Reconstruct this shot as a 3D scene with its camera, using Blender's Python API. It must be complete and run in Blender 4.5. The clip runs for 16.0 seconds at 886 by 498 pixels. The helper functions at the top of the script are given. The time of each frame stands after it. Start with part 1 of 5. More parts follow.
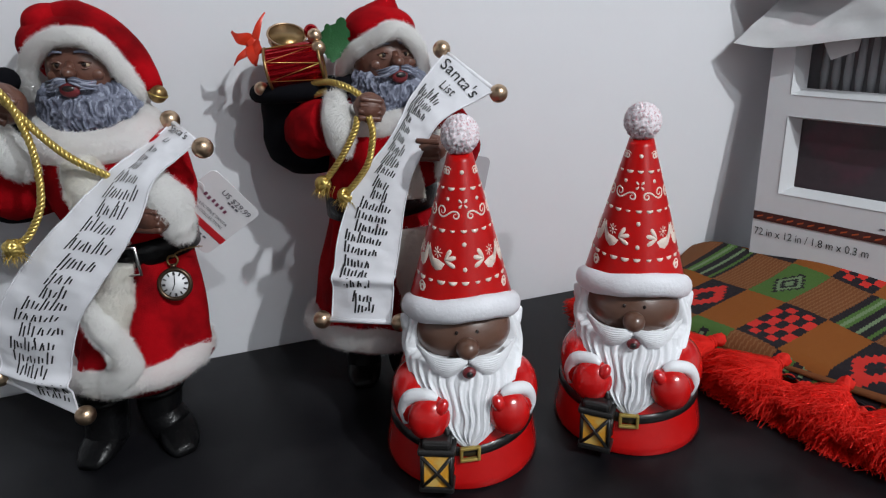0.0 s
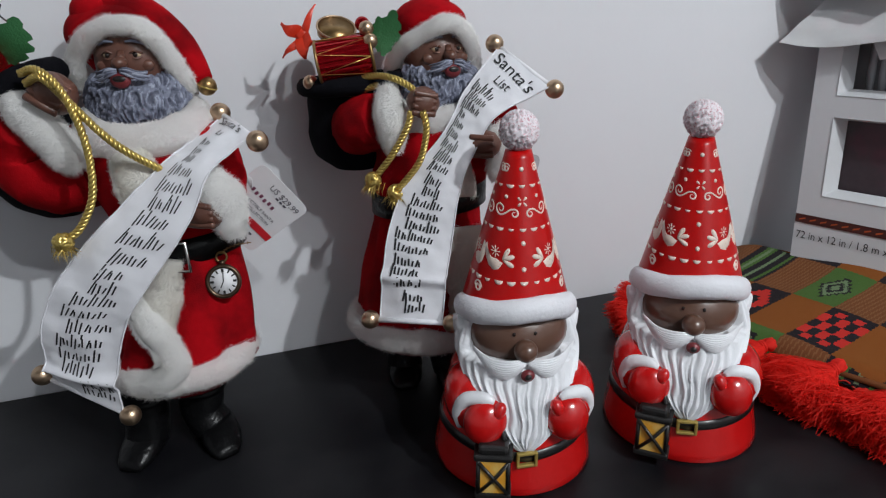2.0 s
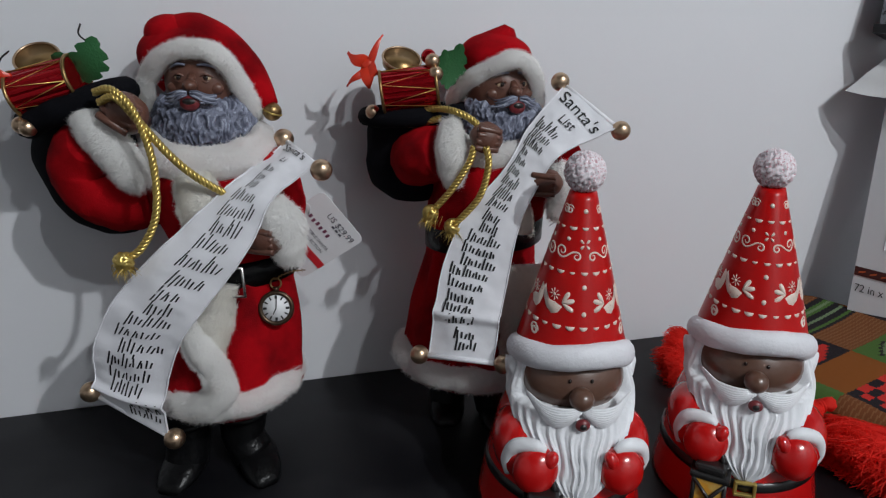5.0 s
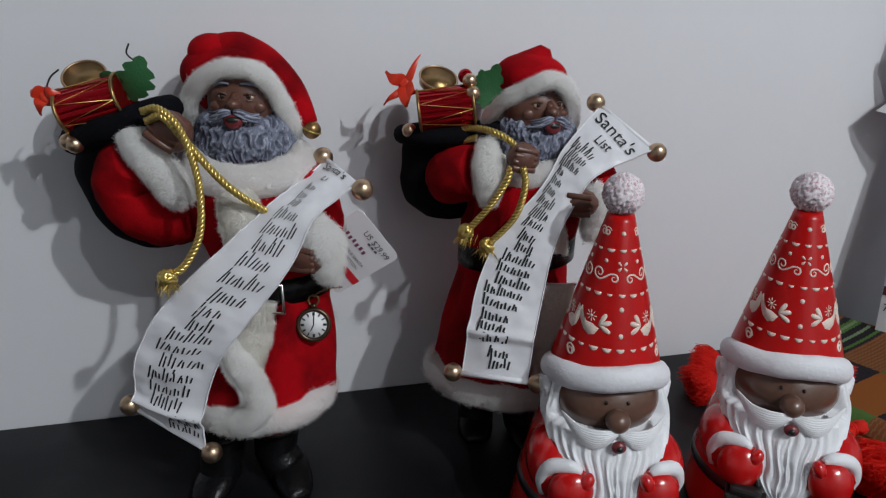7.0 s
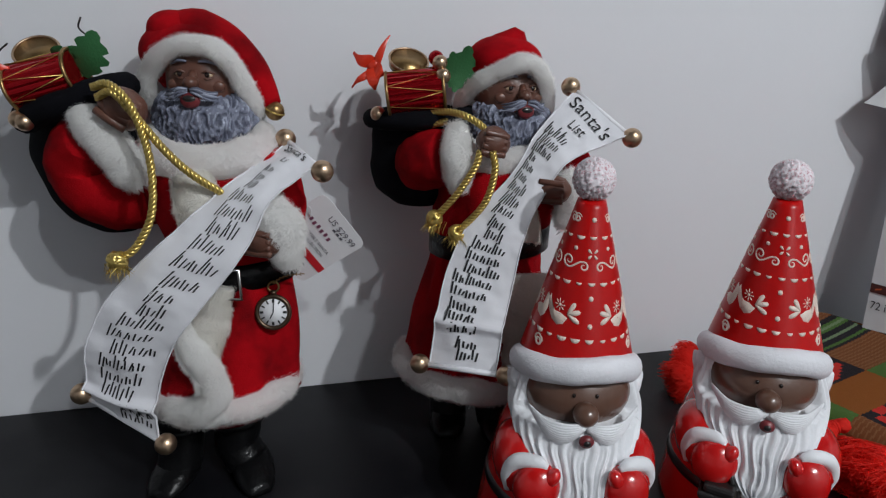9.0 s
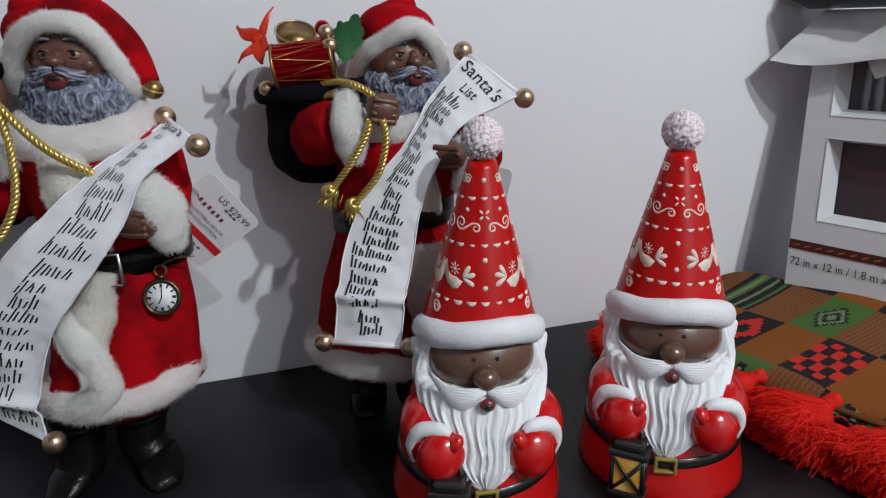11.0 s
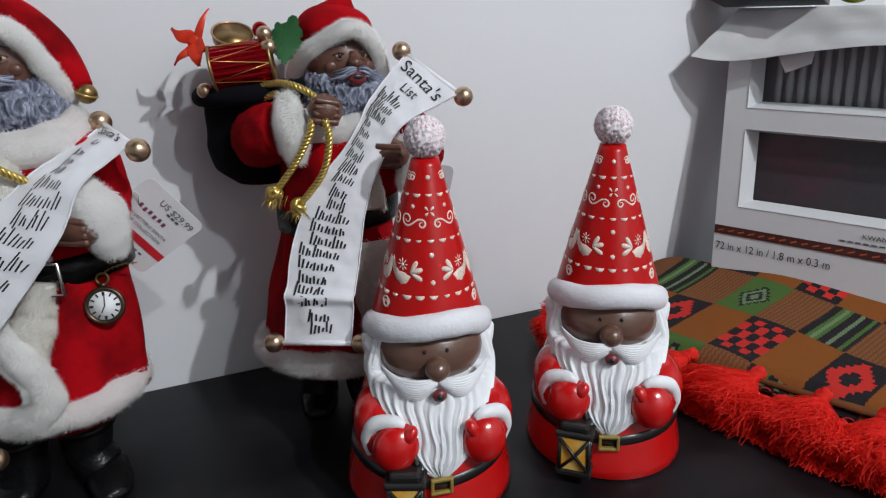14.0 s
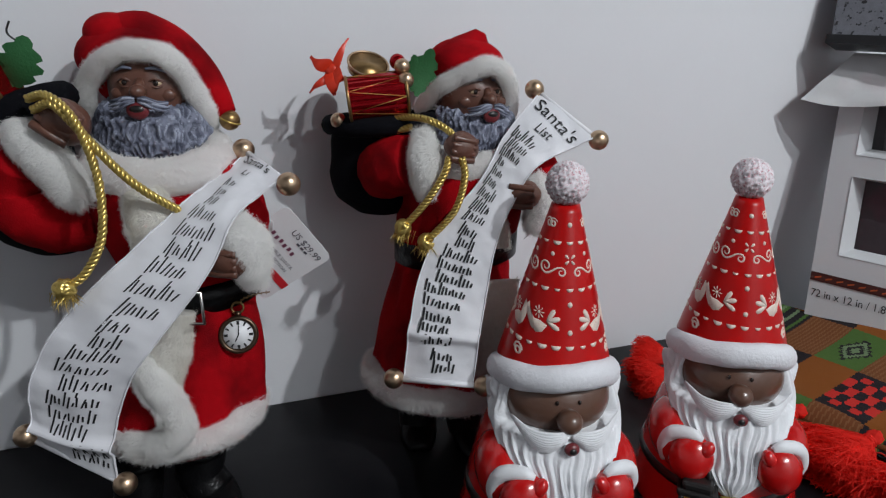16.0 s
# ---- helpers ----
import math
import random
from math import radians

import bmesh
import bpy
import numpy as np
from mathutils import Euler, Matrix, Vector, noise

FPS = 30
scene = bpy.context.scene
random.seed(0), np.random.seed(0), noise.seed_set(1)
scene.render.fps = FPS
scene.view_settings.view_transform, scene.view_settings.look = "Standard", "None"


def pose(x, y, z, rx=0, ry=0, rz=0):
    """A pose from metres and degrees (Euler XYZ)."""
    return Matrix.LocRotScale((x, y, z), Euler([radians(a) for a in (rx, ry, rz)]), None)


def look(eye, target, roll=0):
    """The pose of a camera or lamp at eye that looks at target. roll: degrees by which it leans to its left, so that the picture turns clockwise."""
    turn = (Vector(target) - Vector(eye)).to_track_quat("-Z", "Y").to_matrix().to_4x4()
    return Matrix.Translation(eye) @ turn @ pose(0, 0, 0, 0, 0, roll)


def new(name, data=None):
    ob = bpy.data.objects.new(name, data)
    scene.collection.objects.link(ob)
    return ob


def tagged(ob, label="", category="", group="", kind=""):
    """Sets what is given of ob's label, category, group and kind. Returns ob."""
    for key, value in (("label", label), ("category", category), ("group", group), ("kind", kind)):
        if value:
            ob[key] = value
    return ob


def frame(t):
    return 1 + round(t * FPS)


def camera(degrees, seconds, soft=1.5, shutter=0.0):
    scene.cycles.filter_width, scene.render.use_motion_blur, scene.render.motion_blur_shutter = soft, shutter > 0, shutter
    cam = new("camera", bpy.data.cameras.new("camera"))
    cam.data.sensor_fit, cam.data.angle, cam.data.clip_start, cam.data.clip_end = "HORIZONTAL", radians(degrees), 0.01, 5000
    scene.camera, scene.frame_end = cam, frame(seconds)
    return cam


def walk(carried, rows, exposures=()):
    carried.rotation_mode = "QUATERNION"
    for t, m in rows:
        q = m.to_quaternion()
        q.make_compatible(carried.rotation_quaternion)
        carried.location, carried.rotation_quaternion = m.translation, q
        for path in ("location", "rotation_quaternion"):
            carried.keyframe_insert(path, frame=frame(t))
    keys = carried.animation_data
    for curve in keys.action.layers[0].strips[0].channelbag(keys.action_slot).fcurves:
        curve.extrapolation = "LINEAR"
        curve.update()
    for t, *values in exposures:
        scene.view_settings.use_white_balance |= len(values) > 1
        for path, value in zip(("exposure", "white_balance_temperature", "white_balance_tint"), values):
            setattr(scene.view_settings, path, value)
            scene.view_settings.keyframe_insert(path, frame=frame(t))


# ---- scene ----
cam = camera(69.25, 16.0, 1.2)
PATH = [
    (0, (0.0021, 0.0256, 0.4577), (0.0020, 1.8811, -0.2885), -1.54),
    (0.5, (-0.0054, 0.0215, 0.4696), (-0.0143, 1.8805, -0.2678), -1.86),
    (1, (-0.0194, 0.0275, 0.4573), (-0.0271, 1.8872, -0.2786), -1.89),
    (1.5, (-0.0463, 0.0358, 0.4506), (-0.0437, 1.8960, -0.2842), -1.45),
    (2, (-0.0509, 0.0410, 0.4484), (-0.0557, 1.8999, -0.2894), -1.03),
    (2.5, (-0.0683, 0.0516, 0.4599), (-0.0752, 1.9097, -0.2800), -0.34),
    (3, (-0.0740, 0.0497, 0.4640), (-0.0927, 1.9140, -0.2599), 0.35),
    (3.5, (-0.0854, 0.0549, 0.4578), (-0.1176, 1.9270, -0.2450), 0.93),
    (4, (-0.0817, 0.0538, 0.4634), (-0.1304, 1.9318, -0.2227), 1.18),
    (6.5, (-0.0965, 0.0615, 0.4438), (-0.2097, 1.9457, -0.2172), 1.53),
    (7, (-0.1097, 0.0551, 0.4699), (-0.2209, 1.9412, -0.1859), 1.85),
    (7.5, (-0.1094, 0.0544, 0.4710), (-0.2220, 1.9397, -0.1869), 2.32),
    (8, (-0.1029, 0.0594, 0.4624), (-0.2188, 1.9459, -0.1917), 2.52),
    (10.5, (-0.0280, 0.0836, 0.4323), (-0.0836, 1.9750, -0.2153), 0.80),
    (11, (-0.0085, 0.0800, 0.4197), (-0.0264, 1.9716, -0.2295), -0.36),
    (11.5, (0.0154, 0.0664, 0.4171), (0.0461, 1.9578, -0.2322), -1.42),
    (12, (0.0353, 0.0617, 0.4122), (0.1052, 1.9486, -0.2471), -1.68),
    (12.5, (0.0281, 0.0650, 0.4080), (0.1306, 1.9479, -0.2584), -1.68),
    (13, (0.0266, 0.0659, 0.4114), (0.1569, 1.9468, -0.2559), -1.49),
    (13.5, (0.0203, 0.0612, 0.4162), (0.1759, 1.9378, -0.2578), -1.09),
    (14, (-0.0147, 0.0660, 0.4237), (0.1528, 1.9464, -0.2366), -0.67),
    (14.5, (-0.0746, 0.0827, 0.4414), (0.0941, 1.9686, -0.2027), 1.00),
    (15, (-0.0970, 0.0881, 0.4406), (0.0536, 1.9754, -0.2037), 1.68),
    (15.5, (-0.0935, 0.0891, 0.4567), (0.0313, 1.9771, -0.1914), 2.20),
    (16, (-0.1164, 0.0941, 0.4538), (-0.0148, 1.9826, -0.1968), 2.19),
]
EXPOSURES = [(0, 0.04), (1.5, -0.02), (2.5, -0.11), (3.5, -0.27), (8, -0.32), (10.5, -0.14), (11.5, 0.0), (13.5, 0.06), (14.5, -0.05), (16, -0.21)]
walk(cam, [(t, look(eye, target, roll)) for t, eye, target, roll in PATH], EXPOSURES)

# ---- light ----
world = bpy.data.worlds.new("room_air")
world.use_nodes = True
world.node_tree.nodes["Background"].inputs[0].default_value = (0.75, 0.85, 1.0, 1)
world.node_tree.nodes["Background"].inputs[1].default_value = 0.015
scene.world = world


def bulb(name, at, watts, radius, colour):
    lamp = bpy.data.lights.new(name, "POINT")
    lamp.energy, lamp.shadow_soft_size, lamp.color = watts, radius, colour
    new(name, lamp).location = at


bulb("ceiling_bulb", (1.56, -0.883, 2.19), 167, 0.030, (0.955, 1.0, 1.03))
bulb("ceiling_bulb", (1.18, -1.17, 2.19), 59, 0.030, (0.955, 1.0, 1.03))


# ---- materials ----
def mat(name, colour, rough=0.5, metal=0.0, vary=0.12, scale=40.0, bump=0.0, bump_scale=300.0, sheen=0.0, coat=0.0,
        second=None, second_scale=60.0, low=0.45, high=0.6, alpha=1.0, spec=0.5, trans=0.0):
    m = bpy.data.materials.new(name)
    m.use_nodes = True
    nodes, links = m.node_tree.nodes, m.node_tree.links
    b = nodes["Principled BSDF"]
    b.inputs["Roughness"].default_value, b.inputs["Metallic"].default_value = rough, metal
    b.inputs["Sheen Weight"].default_value, b.inputs["Coat Weight"].default_value = sheen, coat
    b.inputs["Coat Roughness"].default_value = 0.10
    b.inputs["Alpha"].default_value, b.inputs["Transmission Weight"].default_value = alpha, trans
    b.inputs["Sheen Roughness"].default_value = 0.4
    if sheen:
        b.inputs["Sheen Tint"].default_value = (*[min(1, c * 1.5 + 0.02) for c in colour], 1)
    b.inputs["Specular IOR Level"].default_value = spec
    where = nodes.new("ShaderNodeTexCoord")

    def grain(size, detail=4.0):
        n = nodes.new("ShaderNodeTexNoise")
        n.inputs["Scale"].default_value, n.inputs["Detail"].default_value = size, detail
        links.new(where.outputs["Object"], n.inputs["Vector"])
        return n
    mix = nodes.new("ShaderNodeMix")
    mix.data_type = "RGBA"
    mix.inputs[6].default_value = (*[c * (1 - vary) for c in colour], 1)
    mix.inputs[7].default_value = (*[min(1, c * (1 + vary)) for c in colour], 1)
    add = nodes.new("ShaderNodeMath")
    add.operation, add.inputs[1].default_value = "MULTIPLY_ADD", 0.5
    a, c2 = grain(scale), grain(scale * 7)
    links.new(a.outputs["Fac"], add.inputs[0])
    half = nodes.new("ShaderNodeMath")
    half.operation, half.inputs[1].default_value = "MULTIPLY", 0.5
    links.new(c2.outputs["Fac"], half.inputs[0])
    links.new(half.outputs[0], add.inputs[2])
    links.new(add.outputs[0], mix.inputs[0])
    out = mix.outputs[2]
    if second:
        mask, ramp = grain(second_scale), nodes.new("ShaderNodeMapRange")
        ramp.inputs["From Min"].default_value, ramp.inputs["From Max"].default_value = low, high
        links.new(mask.outputs["Fac"], ramp.inputs["Value"])
        top = nodes.new("ShaderNodeMix")
        top.data_type = "RGBA"
        top.inputs[7].default_value = (*second, 1)
        links.new(out, top.inputs[6])
        links.new(ramp.outputs[0], top.inputs[0])
        out = top.outputs[2]
    links.new(out, b.inputs["Base Color"])
    if bump:
        bn = nodes.new("ShaderNodeBump")
        bn.inputs["Strength"].default_value, bn.inputs["Distance"].default_value = bump, 0.002
        links.new(grain(bump_scale).outputs["Fac"], bn.inputs["Height"])
        links.new(bn.outputs[0], b.inputs["Normal"])
    return m



def let_through(m, colour, share):
    """Lets light pass through thin threads and hairs."""
    nodes, links = m.node_tree.nodes, m.node_tree.links
    t, mix = nodes.new("ShaderNodeBsdfTranslucent"), nodes.new("ShaderNodeMixShader")
    t.inputs[0].default_value = (*colour, 1)
    mix.inputs[0].default_value = share
    links.new(nodes["Principled BSDF"].outputs[0], mix.inputs[1])
    links.new(t.outputs[0], mix.inputs[2])
    links.new(mix.outputs[0], nodes["Material Output"].inputs[0])
    return m


WALL = mat("wall_paint", (0.72, 0.73, 0.76), 0.6, vary=0.02, scale=3, bump=0.06, bump_scale=120)
# unseen ceiling, walls and floor: dark colours hold back bounced light
CEIL = mat("unseen_ceiling_dark", (0.11, 0.11, 0.11), 0.8, vary=0.03)
ROOM = mat("unseen_wall_dark", (0.34, 0.34, 0.35), 0.7, vary=0.04, scale=4)
FLOOR = mat("unseen_floor_dark", (0.16, 0.15, 0.14), 0.9, vary=0.2)
TABLE = mat("black_laminate", (0.005, 0.005, 0.0065), 0.38, spec=0.22, vary=0.25, scale=25, bump=0.05, bump_scale=900,
            second=(0.012, 0.012, 0.014), second_scale=9)
RED_GLAZE = mat("red_gloss_paint", (0.52, 0.005, 0.005), 0.24, vary=0.10, coat=0.55, bump=0.05, bump_scale=140)
HAT_GLAZE = mat("red_hat_paint", (0.46, 0.0025, 0.0025), 0.30, vary=0.16, scale=60, spec=0.28, coat=0.08, bump=0.06, bump_scale=140)
WHITE_GLAZE = mat("white_matt_paint", (0.79, 0.80, 0.83), 0.5, vary=0.05, bump=0.2, bump_scale=260)
BRIM_GLAZE = mat("white_rough_paint", (0.74, 0.74, 0.78), 0.6, vary=0.05, bump=0.35, bump_scale=260)
MOTIF = mat("cream_relief_paint", (0.74, 0.62, 0.54), 0.5, vary=0.15, scale=300, second=(0.45, 0.08, 0.05), second_scale=700, low=0.6, high=0.75)
POM_PINK = mat("rubbed_pom_paint", (0.80, 0.74, 0.78), 0.7, vary=0.05, second=(0.55, 0.28, 0.32), second_scale=420, low=0.50, high=0.68)
BROWN_GLAZE = mat("brown_gloss_paint", (0.115, 0.056, 0.037), 0.3, vary=0.1, coat=0.4)
BLACK_GLAZE = mat("black_gloss_paint", (0.012, 0.011, 0.011), 0.35, vary=0.2, coat=0.2)
GOLD_PAINT = mat("dull_gold_paint", (0.5, 0.36, 0.10), 0.4, metal=0.6, vary=0.2)
AMBER = mat("amber_paint", (0.72, 0.33, 0.03), 0.45, vary=0.2, scale=90, second=(0.7, 0.45, 0.12), second_scale=80)
MOUTH = mat("dark_red_paint", (0.16, 0.02, 0.025), 0.35)
# darker second colour: mottled nap, and the shade of folds painted in
VELVET = mat("red_velvet", (0.37, 0.003, 0.007), 0.9, vary=0.3, scale=25, spec=0.06, bump=0.35, bump_scale=700,
             second=(0.13, 0.002, 0.004), second_scale=22, low=0.42, high=0.72)
DARK_VELVET = mat("dark_red_velvet", (0.16, 0.002, 0.006), 0.9, vary=0.2, spec=0.06)
BLACK_VELVET = mat("black_velvet", (0.004, 0.004, 0.006), 0.9, vary=0.3, spec=0.1, bump=0.3, bump_scale=600)
FUR = let_through(mat("white_plush", (0.97, 0.965, 0.955), 0.95, vary=0.02, scale=60, spec=0.05, sheen=0.2), (0.98, 0.975, 0.965), 0.60)
FUR_CREAM = let_through(mat("cream_plush", (0.96, 0.945, 0.905), 0.95, vary=0.03, scale=60, spec=0.05, sheen=0.2), (0.97, 0.955, 0.92), 0.60)
SKIN = mat("brown_resin", (0.12, 0.050, 0.034), 0.36, vary=0.2, scale=60, bump=0.15, bump_scale=220, coat=0.15)
EYE = mat("painted_eye", (0.58, 0.43, 0.28), 0.3)
PUPIL = mat("painted_pupil", (0.02, 0.012, 0.01), 0.25)
BEARD = mat("blue_grey_resin", (0.090, 0.098, 0.140), 0.55, vary=0.2, scale=120, bump=0.4, bump_scale=380)
BEARD_MID = mat("brushed_grey_resin", (0.165, 0.180, 0.245), 0.55, vary=0.2, scale=120, bump=0.4, bump_scale=380)
BEARD_LIGHT = mat("drybrushed_pale_resin", (0.30, 0.325, 0.41), 0.55, vary=0.2, scale=120, bump=0.4, bump_scale=380)
LEATHER = mat("black_leatherette", (0.004, 0.004, 0.0045), 0.30, spec=0.22, vary=0.3, scale=50, bump=0.5, bump_scale=160)
STEEL = mat("silver_metal", (0.6, 0.6, 0.58), 0.25, metal=1.0)
BRONZE = mat("brushed_bronze", (0.56, 0.40, 0.27), 0.34, metal=1.0, vary=0.1, scale=120, bump=0.08, bump_scale=500)
GOLD = mat("gold_cord", (0.60, 0.44, 0.13), 0.32, metal=0.8, vary=0.18, scale=300)
WATCH_METAL = mat("dark_bronze", (0.11, 0.075, 0.05), 0.35, metal=0.9, vary=0.3)
OLD_BRASS = mat("old_brass", (0.30, 0.19, 0.08), 0.35, metal=0.9, vary=0.25)
SATIN = mat("white_satin", (0.76, 0.76, 0.80), 0.42, vary=0.03, scale=60, sheen=0.15, bump=0.12, bump_scale=90)
INK = mat("black_ink", (0.012, 0.012, 0.014), 0.6, vary=0.2)
CARD = mat("white_card", (0.80, 0.80, 0.82), 0.5, vary=0.02)
CARD_BACK = mat("grey_card", (0.36, 0.35, 0.37), 0.6, vary=0.05)
GREY_INK = mat("grey_ink", (0.10, 0.095, 0.12), 0.6)
PLUM_INK = mat("plum_ink", (0.20, 0.06, 0.11), 0.6)
RED_INK = mat("red_ink", (0.62, 0.02, 0.03), 0.5)
FOIL = mat("red_foil", (0.40, 0.004, 0.010), 0.16, metal=0.75, vary=0.2, scale=60, bump=0.25, bump_scale=60)
RIBBON = mat("orange_red_ribbon", (0.62, 0.035, 0.012), 0.35, vary=0.12, sheen=0.2)
LEAF = mat("green_cloth_leaf", (0.020, 0.12, 0.035), 0.7, vary=0.25, scale=90, bump=0.3, bump_scale=500)
BOX_WHITE = mat("white_carton", (0.60, 0.61, 0.63), 0.45, vary=0.03, scale=20)
# the pink second colour paints the window film's blurred reflection onto the tray
BOX_DARK = mat("dark_inside_pink_reflection", (0.042, 0.037, 0.043), 0.25, vary=0.3, scale=14, second=(0.13, 0.03, 0.06), second_scale=9, low=0.5, high=0.8)
BOX_STRIPE = mat("dark_brown_print", (0.055, 0.012, 0.010), 0.45, vary=0.3)
BOX_ORANGE = mat("orange_print", (0.42, 0.08, 0.02), 0.45)
BOX_GREY = mat("grey_tray_card", (0.20, 0.20, 0.215), 0.45, vary=0.15)
GREY_ROD = mat("grey_moulding", (0.36, 0.37, 0.39), 0.45, vary=0.1)
FILM = mat("frosted_wrap", (0.54, 0.54, 0.55), 0.42, vary=0.05, scale=30, bump=0.3, bump_scale=40, second=(0.70, 0.52, 0.58), second_scale=7, low=0.6, high=0.85)
GLITTER = mat("grey_glitter_print", (0.17, 0.175, 0.20), 0.3, vary=0.5, scale=110, second=(0.012, 0.012, 0.014), second_scale=160, low=0.58, high=0.64)
BLACK_CARD = mat("black_carton", (0.012, 0.012, 0.014), 0.35)
LIME = mat("yellow_green_foil", (0.42, 0.42, 0.03), 0.25, metal=0.6, vary=0.3)
K_ORANGE = mat("orange_weave", (0.205, 0.064, 0.012), 0.85, spec=0.15, vary=0.12, scale=160, bump=0.5, bump_scale=900)
K_BROWN = mat("brown_weave", (0.150, 0.052, 0.018), 0.85, spec=0.15, vary=0.15, scale=160, bump=0.5, bump_scale=900)
K_TAN = mat("tan_weave", (0.185, 0.082, 0.034), 0.85, spec=0.15, vary=0.15, scale=160, bump=0.5, bump_scale=900)
K_BLACK = mat("black_weave", (0.016, 0.013, 0.016), 0.85, spec=0.15, vary=0.2, scale=160, bump=0.5, bump_scale=900)
K_RED = mat("red_weave", (0.468, 0.025, 0.019), 0.85, spec=0.15, vary=0.12, scale=160, bump=0.5, bump_scale=900)
K_GREEN = mat("green_weave", (0.060, 0.120, 0.028), 0.85, spec=0.15, vary=0.15, scale=160, bump=0.5, bump_scale=900)
K_PALE = mat("pale_green_weave", (0.136, 0.192, 0.104), 0.85, spec=0.15, vary=0.15, scale=160, bump=0.5, bump_scale=900)
TASSEL = let_through(mat("red_thread", (0.88, 0.040, 0.028), 0.7, vary=0.15, scale=200, spec=0.15), (0.90, 0.05, 0.03), 0.45)


# ---- mesh tools ----
def V(*a):
    return Vector(a)


def glide(pts, n):
    """A smooth line of n + 1 points through pts."""
    pts = [Vector(p) for p in pts]
    ext = [2 * pts[0] - pts[1]] + pts + [2 * pts[-1] - pts[-2]]
    out = []
    for i in range(n + 1):
        u = i / n * (len(pts) - 1)
        k = min(int(u), len(pts) - 2)
        t = u - k
        a, b, c, d = ext[k:k + 4]
        out.append(0.5 * ((2 * b) + (c - a) * t + (2 * a - 5 * b + 4 * c - d) * t * t + (3 * b - a - 3 * c + d) * t ** 3))
    return out


def ramp(vals, n):
    return [float(v) for v in np.interp(np.linspace(0, len(vals) - 1, n + 1), range(len(vals)), vals)]


